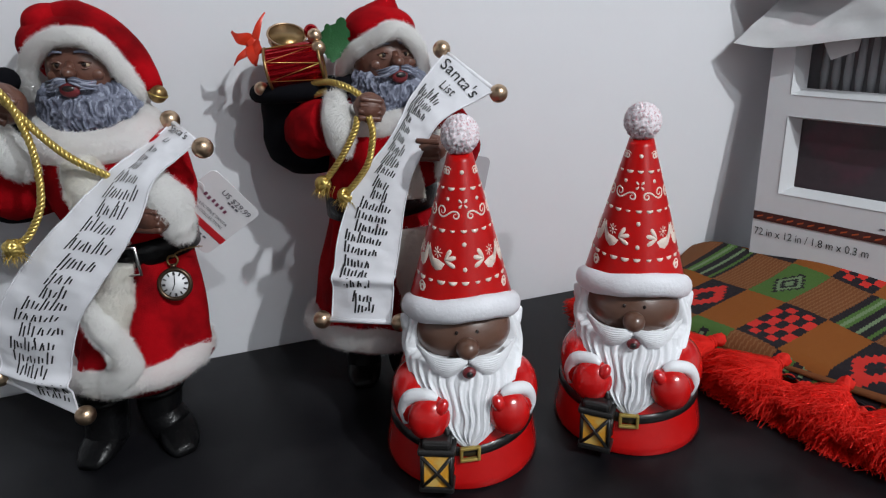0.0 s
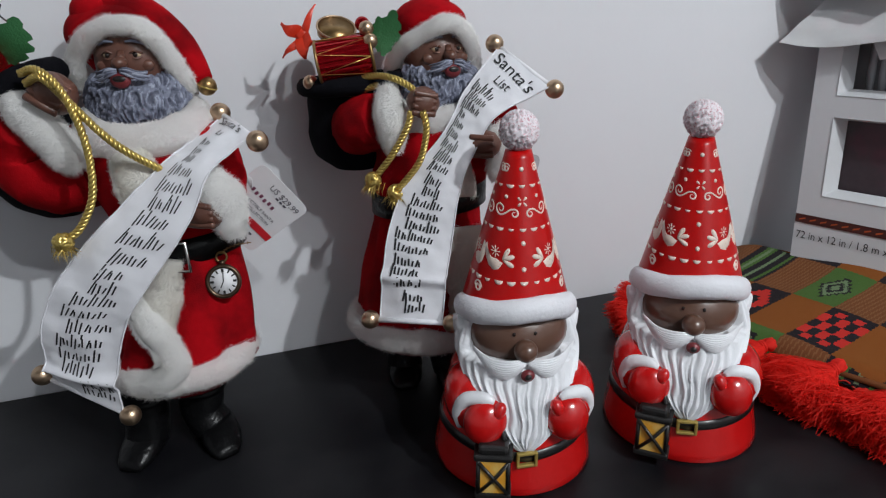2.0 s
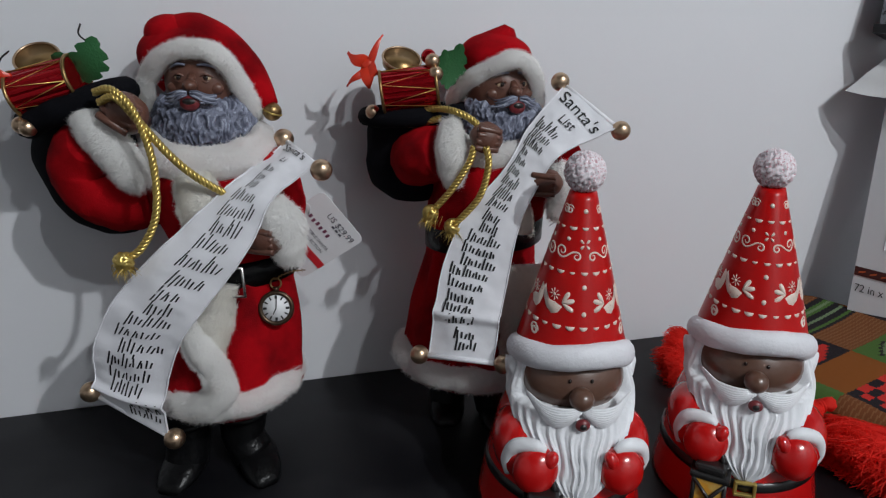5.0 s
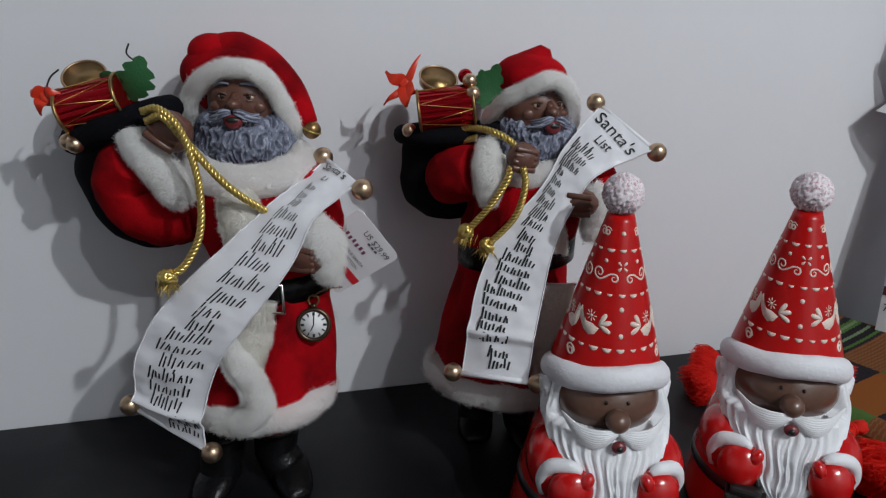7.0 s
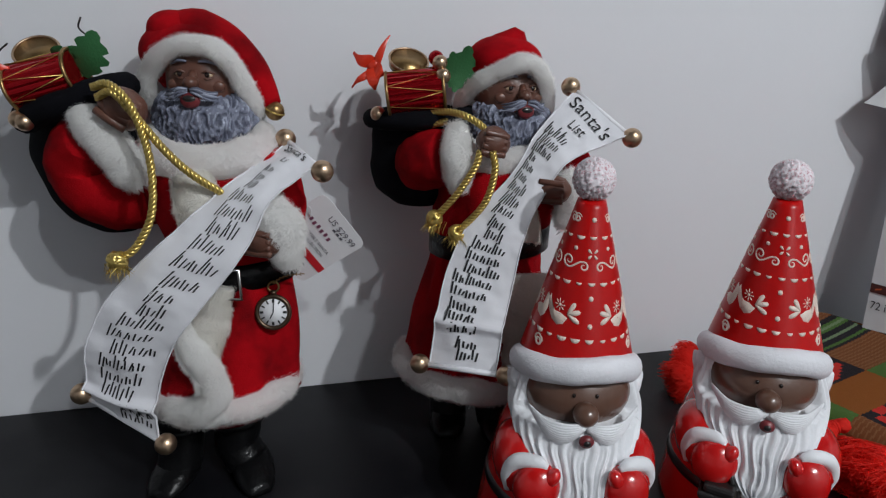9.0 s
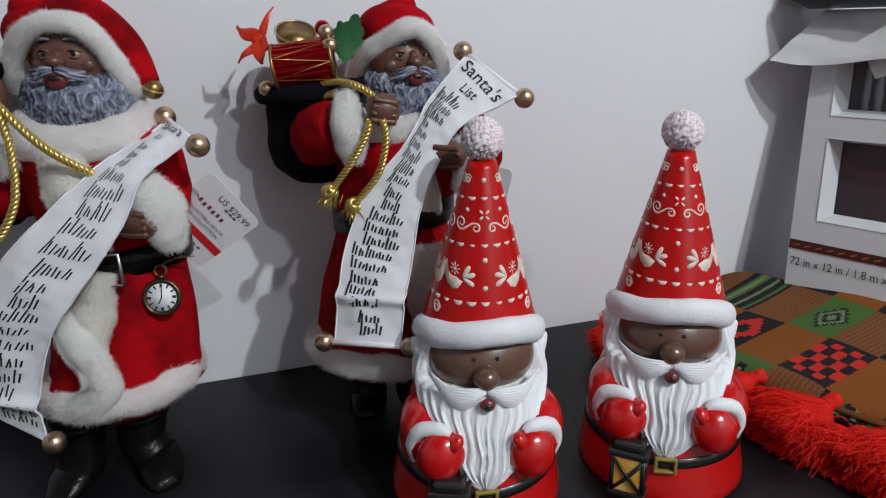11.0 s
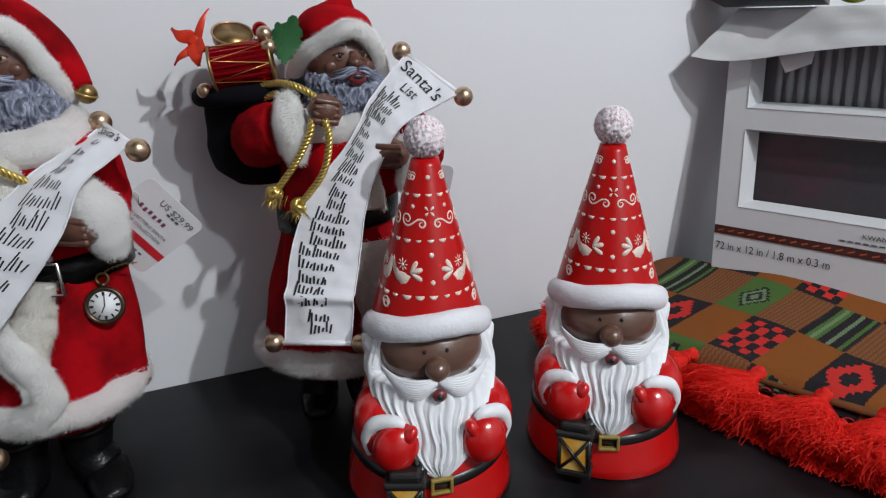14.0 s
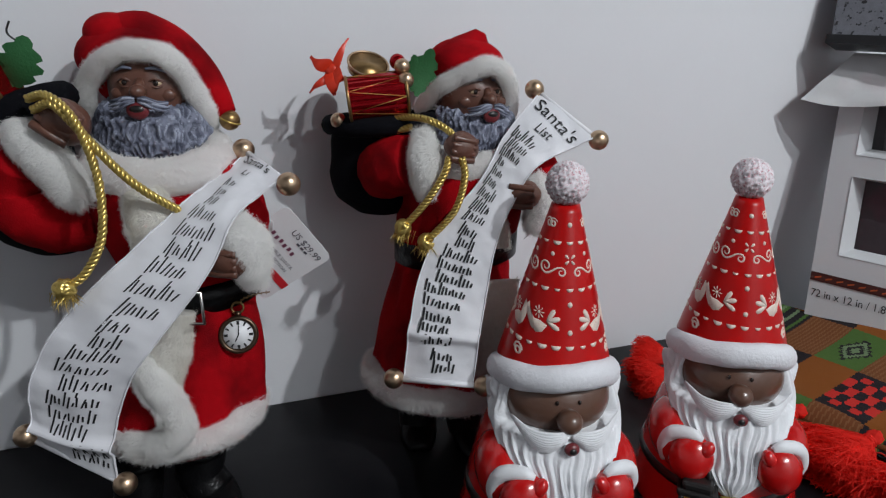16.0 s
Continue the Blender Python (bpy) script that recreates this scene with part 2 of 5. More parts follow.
class Shape:
    """Collects faces with their materials, and becomes one mesh."""

    def __init__(self):
        self.v, self.f, self.m, self.s, self.mats = [], [], [], [], []

    def slot(self, m):
        if m not in self.mats:
            self.mats.append(m)
        return self.mats.index(m)

    def add(self, verts, faces, m, smooth=True):
        k, i = len(self.v), self.slot(m)
        self.v += [tuple(p) for p in verts]
        self.f += [tuple(a + k for a in f) for f in faces]
        self.m += [i] * len(faces)
        self.s += [smooth] * len(faces)
        return self

    def grid(self, rows, m, round_u=False, round_v=False, cap=False, smooth=True):
        nv, nu = len(rows), len(rows[0])
        faces = []
        for j in range(nv if round_v else nv - 1):
            for i in range(nu if round_u else nu - 1):
                a, b = j, (j + 1) % nv
                c, d = i, (i + 1) % nu
                faces.append((a * nu + c, a * nu + d, b * nu + d, b * nu + c))
        if cap:
            faces += [tuple(range(nu - 1, -1, -1)), tuple((nv - 1) * nu + i for i in range(nu))]
        return self.add([p for r in rows for p in r], faces, m, smooth)

    def ball(self, c, r, m, turn=(0, 0, 0), nu=20, nv=12, rough=0.0, fine=60.0):
        r = (r, r, r) if not isinstance(r, (tuple, list)) else r
        e = Euler([radians(a) for a in turn]).to_matrix()
        rows = []
        for j in range(nv + 1):
            la = math.pi * (j / nv - 0.5) * 0.999
            row = []
            for i in range(nu):
                lo = 2 * math.pi * i / nu
                d = V(math.cos(la) * math.cos(lo), math.cos(la) * math.sin(lo), math.sin(la))
                p = e @ V(d.x * r[0], d.y * r[1], d.z * r[2])
                k = 1 + rough * noise.noise((p + Vector(c)) * fine) if rough else 1
                row.append(Vector(c) + p * k)
            rows.append(row)
        return self.grid(rows, m, round_u=True, cap=True)

    def rings(self, pts, rad, seg, squash=(1, 1, 1), closed=False):
        n, out = len(pts), []
        rad = rad if isinstance(rad, (list, tuple)) else [rad] * n
        side = None
        for i, p in enumerate(pts):
            a, b = (pts[i - 1], pts[(i + 1) % n]) if closed else (pts[max(i - 1, 0)], pts[min(i + 1, n - 1)])
            t = (b - a).normalized()
            if side is None:
                side = t.cross(V(0, 0, 1) if abs(t.z) < 0.9 else V(1, 0, 0)).normalized()
            side = (side - t * side.dot(t)).normalized()
            up = t.cross(side)
            ring = []
            for k in range(seg):
                w = 2 * math.pi * k / seg
                o = (side * math.cos(w) + up * math.sin(w)) * rad[i]
                ring.append(p + V(o.x * squash[0], o.y * squash[1], o.z * squash[2]))
            out.append(ring)
        return out

    def tube(self, pts, rad, m, seg=10, n=None, squash=(1, 1, 1), closed=False, crease=0.0):
        if n:
            rad = ramp(rad, n) if isinstance(rad, (list, tuple)) else rad
            pts = glide(pts, n)
        pts = [Vector(p) for p in pts]
        rows = self.rings(pts, rad, seg, squash, closed)
        if crease:
            rows = [[p + (p - c).normalized() * crease * (noise.noise(p * 42) + 0.6 * noise.noise(p * 90)) for p in r] for r, c in zip(rows, pts)]
        return self.grid(rows, m, round_u=True, round_v=closed, cap=not closed)

    def strands(self, seeds, m, length, rnd, width=0.00042, droop=0.6, mess=0.34, lay=False):
        """Thin bent blades from (place, outward) seeds."""
        verts, faces = [], []
        for p, o in seeds:
            d = (o + V(rnd.gauss(0, mess), rnd.gauss(0, mess), rnd.gauss(0, mess))).normalized()
            k = length * rnd.uniform(0.6, 1.25)
            if lay:
                nap = noise.noise_vector(p * 60) * 1.6 + V(rnd.gauss(0, 0.5), rnd.gauss(0, 0.5), rnd.gauss(-0.5, 0.5))
                nap = (nap - o * nap.dot(o)).normalized()
                d = (o * rnd.uniform(0.15, 0.70) + nap).normalized()
                s = d.cross(o).normalized() * width * 0.5
                mid = p + d * k * 0.55
                tip = mid + (d - o * 0.25).normalized() * k * 0.5
                q = len(verts)
                verts += [p - s, p + s, mid + s * 0.8, mid - s * 0.8, tip]
                faces += [(q, q + 1, q + 2, q + 3), (q + 3, q + 2, q + 4)]
                continue
            mid = p + d * k * 0.55
            tip = mid + (d + V(0, 0, -droop)).normalized() * k * 0.5
            s = d.cross(V(rnd.gauss(0, 1), rnd.gauss(0, 1), rnd.gauss(0, 1))).normalized() * width * 0.5
            q = len(verts)
            verts += [p - s, p + s, mid + s * 0.8, mid - s * 0.8, tip]
            faces += [(q, q + 1, q + 2, q + 3), (q + 3, q + 2, q + 4)]
        return self.add(verts, faces, m)

    def plush(self, pts, rad, m, count, length, rnd, seg=12, n=24, squash=(1, 1, 1), closed=False, front=True):
        """A furry roll along a line."""
        rad = ramp(rad, n) if isinstance(rad, (list, tuple)) else [rad] * (n + 1)
        if closed:
            pts = glide(list(pts) + [pts[0]], n)[:-1]
            rad = rad[:-1]
        else:
            pts = glide(pts, n)
        rad = [r * (1 + 0.13 * noise.noise(p * 55) + 0.14 * noise.noise(p * 110)) for r, p in zip(rad, pts)]
        rows = self.rings(pts, rad, seg, squash, closed)
        self.grid(rows, m, round_u=True, round_v=closed, cap=not closed)
        seeds = []
        while len(seeds) < count:
            i = rnd.randrange(len(rows) - (0 if closed else 1))
            a, b = rows[i], rows[(i + 1) % len(rows)]
            k, u, w = rnd.randrange(seg), rnd.random(), rnd.random()
            p = (a[k] * (1 - u) + a[(k + 1) % seg] * u) * (1 - w) + (b[k] * (1 - u) + b[(k + 1) % seg] * u) * w
            c = pts[i] * (1 - w) + pts[(i + 1) % len(pts)] * w
            o = (p - c).normalized()
            if front and o.y > 0.55:
                continue
            seeds.append((p - o * 0.001, o))
        self.strands(seeds, m, length, rnd, 0.00036, lay=True)
        return self

    def block(self, c, size, m, turn=(0, 0, 0), bevel=0.0):
        e = Euler([radians(a) for a in turn]).to_matrix()
        x, y, z = (s / 2 for s in size)
        b = min(bevel, x * 0.9, y * 0.9, z * 0.9)
        if b <= 0:
            vs = [V(i, j, k) for k in (-z, z) for j in (-y, y) for i in (-x, x)]
            fs = [(0, 2, 3, 1), (4, 5, 7, 6), (0, 1, 5, 4), (2, 6, 7, 3), (0, 4, 6, 2), (1, 3, 7, 5)]
            return self.add([Vector(c) + e @ v for v in vs], fs, m, False)
        bm = bmesh.new()
        bmesh.ops.create_cube(bm, size=1)
        bmesh.ops.scale(bm, vec=size, verts=bm.verts)
        bmesh.ops.bevel(bm, geom=bm.edges[:], offset=b, segments=2, affect="EDGES", profile=0.5)
        vs, fs = [Vector(c) + e @ v.co for v in bm.verts], [[v.index for v in f.verts] for f in bm.faces]
        bm.free()
        return self.add(vs, fs, m, False)

    def mesh(self, name):
        me = bpy.data.meshes.new(name)
        me.from_pydata(self.v, [], self.f)
        for m in self.mats:
            me.materials.append(m)
        me.polygons.foreach_set("material_index", self.m)
        me.polygons.foreach_set("use_smooth", self.s)
        me.update()
        return me


def part(name, shape, parent, label=""):
    ob = new(name, shape.mesh(name))
    ob.parent = parent
    return tagged(ob, label)


def thing(name, label, category, group="", at=(0, 0, 0)):
    ob = new(name)
    ob.location = at
    ob.empty_display_size = 0.02
    return tagged(ob, label, category, group)


def solid(name, shape, label, category, group="", kind=""):
    return tagged(new(name, shape.mesh(name)), label, category, group, kind)


def letters(text, size):
    """The outline of a text as flat points and faces, with its width."""
    cu = bpy.data.curves.new("letters", "FONT")
    cu.body, cu.size, cu.resolution_u = text, size, 3
    ob = new("letters", cu)
    me = ob.evaluated_get(bpy.context.evaluated_depsgraph_get()).to_mesh()
    pts, faces = [(v.co.x, v.co.y) for v in me.vertices], [tuple(p.vertices) for p in me.polygons]
    bpy.data.objects.remove(ob)
    bpy.data.curves.remove(cu)
    return pts, faces, max(p[0] for p in pts)


# ---- room ----
TURN_WALL = 18.86
A = V(math.cos(radians(TURN_WALL)), math.sin(radians(TURN_WALL)), 0)
N = V(-A.y, A.x, 0)


def at_wall(along, out, z):
    return A * along + N * (0.852 - out) + V(0, 0, z)


def slab(name, along, out, z, m, label="", kind="structure", category="", bevel=0.0):
    c = at_wall(sum(along) / 2, sum(out) / 2, sum(z) / 2)
    s = Shape().block(c, (along[1] - along[0], out[1] - out[0], z[1] - z[0]), m, (0, 0, TURN_WALL), bevel)
    return solid(name, s, label, category or name.split("_")[0], kind=kind)


slab("wall_north", (-2.2, 2.6), (-0.12, 0.0), (-0.75, 2.25), WALL, "plain white painted wall behind the table")
# added to close the room out of view, dark so shadows stay deep
slab("wall_south", (-2.2, 2.6), (3.4, 3.52), (-0.75, 2.25), ROOM, "unseen closing wall, darkened to cut bounced light")
slab("wall_west", (-2.32, -2.2), (-0.12, 3.52), (-0.75, 2.25), ROOM, "unseen closing wall, darkened to cut bounced light")
slab("wall_east", (2.6, 2.72), (-0.12, 3.52), (-0.75, 2.25), ROOM, "unseen closing wall, darkened to cut bounced light")
slab("ceiling", (-2.32, 2.72), (-0.12, 3.52), (2.25, 2.35), CEIL, "unseen closing ceiling, darkened to cut bounced light")
slab("floor", (-2.32, 2.72), (-0.12, 3.52), (-0.85, -0.75), FLOOR, "unseen closing floor, dark to cut bounced light")

table = thing("table", "long black laminate table against the white wall", "table", at=at_wall(0.1, 0.4, -0.75))


def table_piece(name, along, out, z, bevel):
    o = Vector(table.location)
    c = at_wall(sum(along) / 2, sum(out) / 2, sum(z) / 2) - o
    part(name, Shape().block(c, (along[1] - along[0], out[1] - out[0], z[1] - z[0]), TABLE, (0, 0, TURN_WALL), bevel), table)


table_piece("tabletop", (-1.2, 1.5), (0.003, 0.95), (-0.03, 0.0), 0.002)
for along in (-1.15, 1.4):
    for out in (0.05, 0.86):
        table_piece("leg", (along, along + 0.05), (out, out + 0.05), (-0.75, -0.03), 0.003)


# ---- gnome figurines ----
PROFILE = [(0.0, 0.078), (0.003, 0.0805), (0.010, 0.080), (0.018, 0.0785), (0.03, 0.0765), (0.045, 0.0745), (0.065, 0.070),
           (0.09, 0.065), (0.115, 0.060), (0.14, 0.056), (0.155, 0.053)]
BODY = [p for p in PROFILE if p[0] < 0.1] + [(0.106, 0.058), (0.114, 0.046), (0.13, 0.040), (0.155, 0.040)]


def girth(z):
    return float(np.interp(z, [p[0] for p in PROFILE], [p[1] for p in PROFILE]))


def hat_r(z):
    return float(np.interp(z, [0.140, 0.166, 0.20, 0.25, 0.29, 0.308], [0.060, 0.0525, 0.0430, 0.0290, 0.0175, 0.0125]))


def cone(s, z, out=0.0):
    """A place on the hat: s metres round from the front, at height z."""
    r = hat_r(z)
    w = s / r
    return V((r + out) * math.sin(w), -(r + out) * math.cos(w), z)


def motif_patch(g, outline, m, lift=0.0005):
    n = len(outline)
    cs, cz = sum(p[0] for p in outline) / n, sum(p[1] for p in outline) / n
    top = [cone(s, z, lift) for s, z in outline]
    low = [cone(cs + (s - cs) * 1.12, cz + (z - cz) * 1.12, -0.0004) for s, z in outline]
    faces = [(i, (i + 1) % n, n + (i + 1) % n, n + i) for i in range(n)] + [(2 * n, (i + 1) % n, i) for i in range(n)]
    g.add(top + low + [cone(cs, cz, lift * 1.5)], faces, m)


def petal(g, s, z, length, width, ang):
    pts = []
    for k in range(10):
        w = 2 * math.pi * k / 10
        a, b = length * (0.5 + 0.5 * math.cos(w)), width * 0.5 * math.sin(w) * (0.65 + 0.35 * math.cos(w))
        pts.append((s + a * math.cos(ang) - b * math.sin(ang), z + a * math.sin(ang) + b * math.cos(ang)))
    motif_patch(g, pts, MOTIF)


def dot(g, s, z, r):
    motif_patch(g, [(s + r * math.cos(k * math.pi / 4), z + r * math.sin(k * math.pi / 4)) for k in range(8)], MOTIF)


def half_moon(g, s, z, w):
    motif_patch(g, [(s + w * math.cos(a), z + w * 0.85 * math.sin(a)) for a in np.linspace(math.pi, 2 * math.pi, 8)], MOTIF)


def scroll_line(g, s, z, r, mirror, turns=1.6, tail=0.0):
    pts = []
    for k in range(26):
        u = k / 25
        a = u * turns * 2 * math.pi
        q = r * (0.18 + 0.82 * u)
        pts.append(cone(s + mirror * q * math.cos(a), z + q * math.sin(a), -0.0006))
    if tail:
        e = turns * 2 * math.pi
        s0, z0 = s + mirror * r * math.cos(e), z + r * math.sin(e)
        for k in range(1, 9):
            u = k / 8
            pts.append(cone(s0 - mirror * tail * u, z0 - r * 1.3 * math.sin(u * math.pi * 0.75), -0.0003))
    g.tube(pts, ramp([0.0007, 0.0011, 0.0011, 0.0008], len(pts) - 1), MOTIF, 6)


def half_moon_small(g, s, z, w):
    half_moon(g, s, z - 0.0003, w * 0.7)


def s_curve(g, s, mir):
    """A wave that rolls up into a large curl outside and a small one inside."""
    pts = []
    for k in range(20):
        u = k / 19
        a, q = -0.5 * math.pi - (1 - u) * 2.6 * math.pi, 0.0012 + 0.0046 * u
        pts.append((0.0215 - q * math.cos(a), 0.2585 + q * math.sin(a) * 0.95))
    for k in range(1, 6):
        u = k / 6
        pts.append((0.0215 - 0.0130 * u, 0.2530 + 0.0058 * u * u * (3 - 2 * u)))
    for k in range(14):
        u = k / 13
        a, q = 0.5 * math.pi - u * 2.2 * math.pi, 0.0038 - 0.0026 * u
        pts.append((0.0075 - q * math.cos(a), 0.2548 + q * math.sin(a)))
    line = [cone(s + mir * x, z, -0.0006) for x, z in pts]
    g.tube(line, ramp([0.0007, 0.0011, 0.0011, 0.0011, 0.0007], len(line) - 1), MOTIF, 6)


def gnome_shape(aside, back, size):
    g, rnd = Shape(), random.Random(5)
    ring = lambda z, r, n=56: [V(r * math.sin(2 * math.pi * k / n), -r * math.cos(2 * math.pi * k / n), z) for k in range(n)]
    g.grid([ring(z, r) for z, r in BODY], RED_GLAZE, round_u=True, cap=True)
    # hat and its rolled brim
    hz = list(np.linspace(0.168, 0.308, 24))
    g.grid([ring(z, hat_r(z)) for z in hz], HAT_GLAZE, round_u=True, cap=True)
    brim = [V(0.0510 * math.sin(w), -0.0510 * math.cos(w), 0.1555 + 0.0165 * math.cos(w) + 0.0015 * math.sin(3 * w))
            for w in np.linspace(0, 2 * math.pi, 49)[:-1]]
    rows = g.rings(brim, [0.0102 + 0.0010 * noise.noise(p * 45) for p in brim], 14, (1, 1, 1.18), True)
    g.grid(rows, BRIM_GLAZE, round_u=True, round_v=True)
    # pompon with a worm-like relief
    rows = []
    for j in range(41):
        la = math.pi * (j / 40 - 0.5) * 0.998
        row = []
        for i in range(80):
            lo = 2 * math.pi * i / 80
            d = V(math.cos(la) * math.cos(lo), math.cos(la) * math.sin(lo), math.sin(la))
            q = d * 8 + 0.9 * noise.noise_vector(d * 5)
            r = 0.0182 + 0.0016 * (1 - abs(noise.noise(q)) * 4.2)
            row.append(V(0, 0, 0.3255) + d * r)
        rows.append(row)
    g.grid(rows, POM_PINK, round_u=True, cap=True)
    # face
    g.ball((0, -0.013, 0.140), (0.0500, 0.042, 0.036), BROWN_GLAZE, nu=32, nv=18)
    g.ball((0, -0.0600, 0.1375), (0.0112, 0.0110, 0.0100), BROWN_GLAZE, nu=20)
    for x in (-0.010, 0.010):
        g.ball((x, -0.0530, 0.1505), (0.0016, 0.0012, 0.0020), PUPIL, nu=8, nv=6)
    # beard: a grooved shell that narrows to a tip
    def reach(z):
        return float(np.interp(z, [0.046, 0.055, 0.070, 0.085, 0.100, 0.115, 0.13, 0.155], [5, 16, 30, 40, 53, 74, 98, 104]))
    def swell(z):
        return float(np.interp(z, [0.046, 0.06, 0.09, 0.11, 0.13, 0.155], [0.004, 0.009, 0.0115, 0.0095, 0.0070, 0.003]))
    rows, nz, nf = [], 54, 240
    for j in range(nz + 1):
        z = 0.046 + (0.155 - 0.046) * j / nz
        row = []
        for i in range(nf + 1):
            u = 2 * i / nf - 1
            w = radians(reach(z)) * u
            edge = max(0.0, 1 - abs(u) ** 6) ** 0.5
            side = abs(w) / radians(100)
            k = 62 * u * (0.45 + 0.55 * reach(z) / 106) + 55 * (z - 0.05) * (0.6 if u > 0 else -0.6) + 2.2 * noise.noise(V(u * 4, z * 45, 1)) + 1.3 * math.sin(z * 150 + 5 * u)
            groove = 0.0015 * (1 - abs(math.sin(k / 2)) * 2) + 0.0005 * math.cos(2.3 * k + 1)
            hollow = -0.030 * max(0, 1 - (w / 1.08) ** 14) * max(0, min(1, (z - 0.121) / 0.004))
            r = girth(z) - 0.0015 + edge * (swell(z) + groove) + hollow
            row.append(V(r * math.sin(w), -r * math.cos(w), z + 0.0025 * math.cos(k) * (abs(u) > 0.9)))
        rows.append(row)
    g.grid(rows, WHITE_GLAZE)
    # side curls beside the face, moustache, mouth
    for sx in (-1, 1):
        for k in range(4):
            a = radians(76 + 9 * k)
            g.ball((sx * 0.0555 * math.sin(a), -0.0555 * math.cos(a), 0.140 - 0.004 * k), (0.0062, 0.0065, 0.014), WHITE_GLAZE, (0, sx * 20, 0), rough=0.25, fine=140)
        for k in range(9):
            u = (k - 4) / 4
            o = 0.0022 * (1 - u * u)
            g.tube([(sx * 0.0010, -0.0640 - o, 0.1282 + 0.0026 * u), (sx * 0.011, -0.0668 - o, 0.1248 + 0.0062 * u), (sx * 0.022, -0.0650 - o, 0.1228 + 0.0078 * u),
                    (sx * 0.034, -0.0590 - o * 0.6, 0.1256 + 0.0058 * u), (sx * 0.0480, -0.0470, 0.1375 + 0.0012 * u)],
                   [0.0009, 0.0015, 0.0017, 0.0013, 0.0004], WHITE_GLAZE, 8, 18)
    g.ball((0, -0.0712, 0.1195), (0.0066, 0.0042, 0.0056), MOUTH, nu=18, nv=10)
    g.ball((0, -0.0742, 0.1195), (0.0036, 0.0022, 0.0030), BLACK_GLAZE, nu=10, nv=6)
    # sleeves, cuffs, mittens
    for sx in (-1, 1):
        g.ball((sx * 0.050, -0.030, 0.078), (0.024, 0.038, 0.030), RED_GLAZE, (0, sx * 12, 0))
        g.tube([(sx * 0.0605, -0.0540, 0.062), (sx * 0.0625, -0.0560, 0.078), (sx * 0.0560, -0.0620, 0.0935), (sx * 0.0400, -0.0695, 0.0985), (sx * 0.0310, -0.0725, 0.0955)],
               [0.0035, 0.0060, 0.0066, 0.0058, 0.0030], WHITE_GLAZE, 12, 22)
        g.ball((sx * 0.0385, -0.0700, 0.0755), (0.0205, 0.0158, 0.0220), RED_GLAZE, (0, sx * -14, 0), nu=26, nv=16)
        g.ball((sx * 0.0270, -0.0775, 0.0900), (0.0062, 0.0062, 0.0085), RED_GLAZE, (0, sx * -30, 0))
    # belt, buckle, lantern
    n = 72
    rows = []
    for dz, o in ((-0.0048, -0.001), (-0.0042, 0.0012), (0.0042, 0.0012), (0.0048, -0.001)):
        rows.append([V((girth(z) + o) * math.sin(w), -(girth(z) + o) * math.cos(w), z) for w in np.linspace(0, 2 * math.pi, n + 1)[:-1] for z in (0.0395 + 0.005 * abs(math.sin(w)) + dz,)])
    g.grid(rows, BLACK_GLAZE, round_u=True)
    for x, z, w, h in ((-0.0085, 0.0395, 0.003, 0.014), (0.0085, 0.0395, 0.003, 0.014), (0, 0.0455, 0.020, 0.003), (0, 0.0335, 0.020, 0.003)):
        g.block((x, -0.0785, z), (w, 0.004, h), GOLD_PAINT, (0, 0, 5), 0.0008)
    k0 = len(g.v)
    lx, ly = -0.026, -0.0815
    g.block((lx, ly, 0.0405), (0.031, 0.022, 0.006), BLACK_GLAZE, (0, 0, -10), 0.002)
    g.block((lx, ly, 0.0465), (0.024, 0.018, 0.009), BLACK_GLAZE, (0, 0, -10), 0.003)
    g.tube([(lx - 0.009, ly + 0.001, 0.050), (lx - 0.006, ly + 0.004, 0.058), (lx + 0.006, ly + 0.004, 0.058), (lx + 0.009, ly + 0.001, 0.050)], 0.0022, BLACK_GLAZE, 8, 14)
    g.block((lx, ly, 0.022), (0.0245, 0.019, 0.034), AMBER, (0, 0, -10))
    g.block((lx, ly, 0.0035), (0.029, 0.022, 0.006), BLACK_GLAZE, (0, 0, -10), 0.0015)
    e = Euler((0, 0, radians(-10))).to_matrix()
    lp = lambda x, y, z: V(lx, ly, 0) + e @ V(x, y, z)
    for sx in (-1, 1):
        for sy in (-1, 1):
            g.tube([lp(sx * 0.0118, sy * 0.009, 0.006), lp(sx * 0.0118, sy * 0.009, 0.038)], 0.0019, BLACK_GLAZE, 6)
        g.tube([lp(-sx * 0.0115, -0.0105, 0.007), lp(0.001, -0.0113, 0.0215), lp(sx * 0.0115, -0.0105, 0.037)], 0.0015, BLACK_GLAZE, 6)
        g.tube([lp(0.0125, -sx * 0.009, 0.007), lp(0.0125, sx * 0.009, 0.037)], 0.0013, BLACK_GLAZE, 6)
    g.v[k0:] = [(-0.032 + (x - lx) * 1.16, ly + (y - ly) * 1.1, 0.0105 + z * 1.03) for x, y, z in g.v[k0:]]
    # raised decoration of the hat: three alike panels between rows of half-moons
    for z, w, gap in ((0.2785, 0.0032, 0.0105), (0.2410, 0.0032, 0.0112), (0.1953, 0.0037, 0.0122)):
        k = max(3, round(2 * math.pi * hat_r(z) / gap))
        step = 2 * math.pi * hat_r(z) / k
        for i in range(k):
            a = (i - k // 2) * step
            (half_moon if i % 4 else half_moon_small)(g, a, z + 0.0012, w * rnd.uniform(0.9, 1.1))
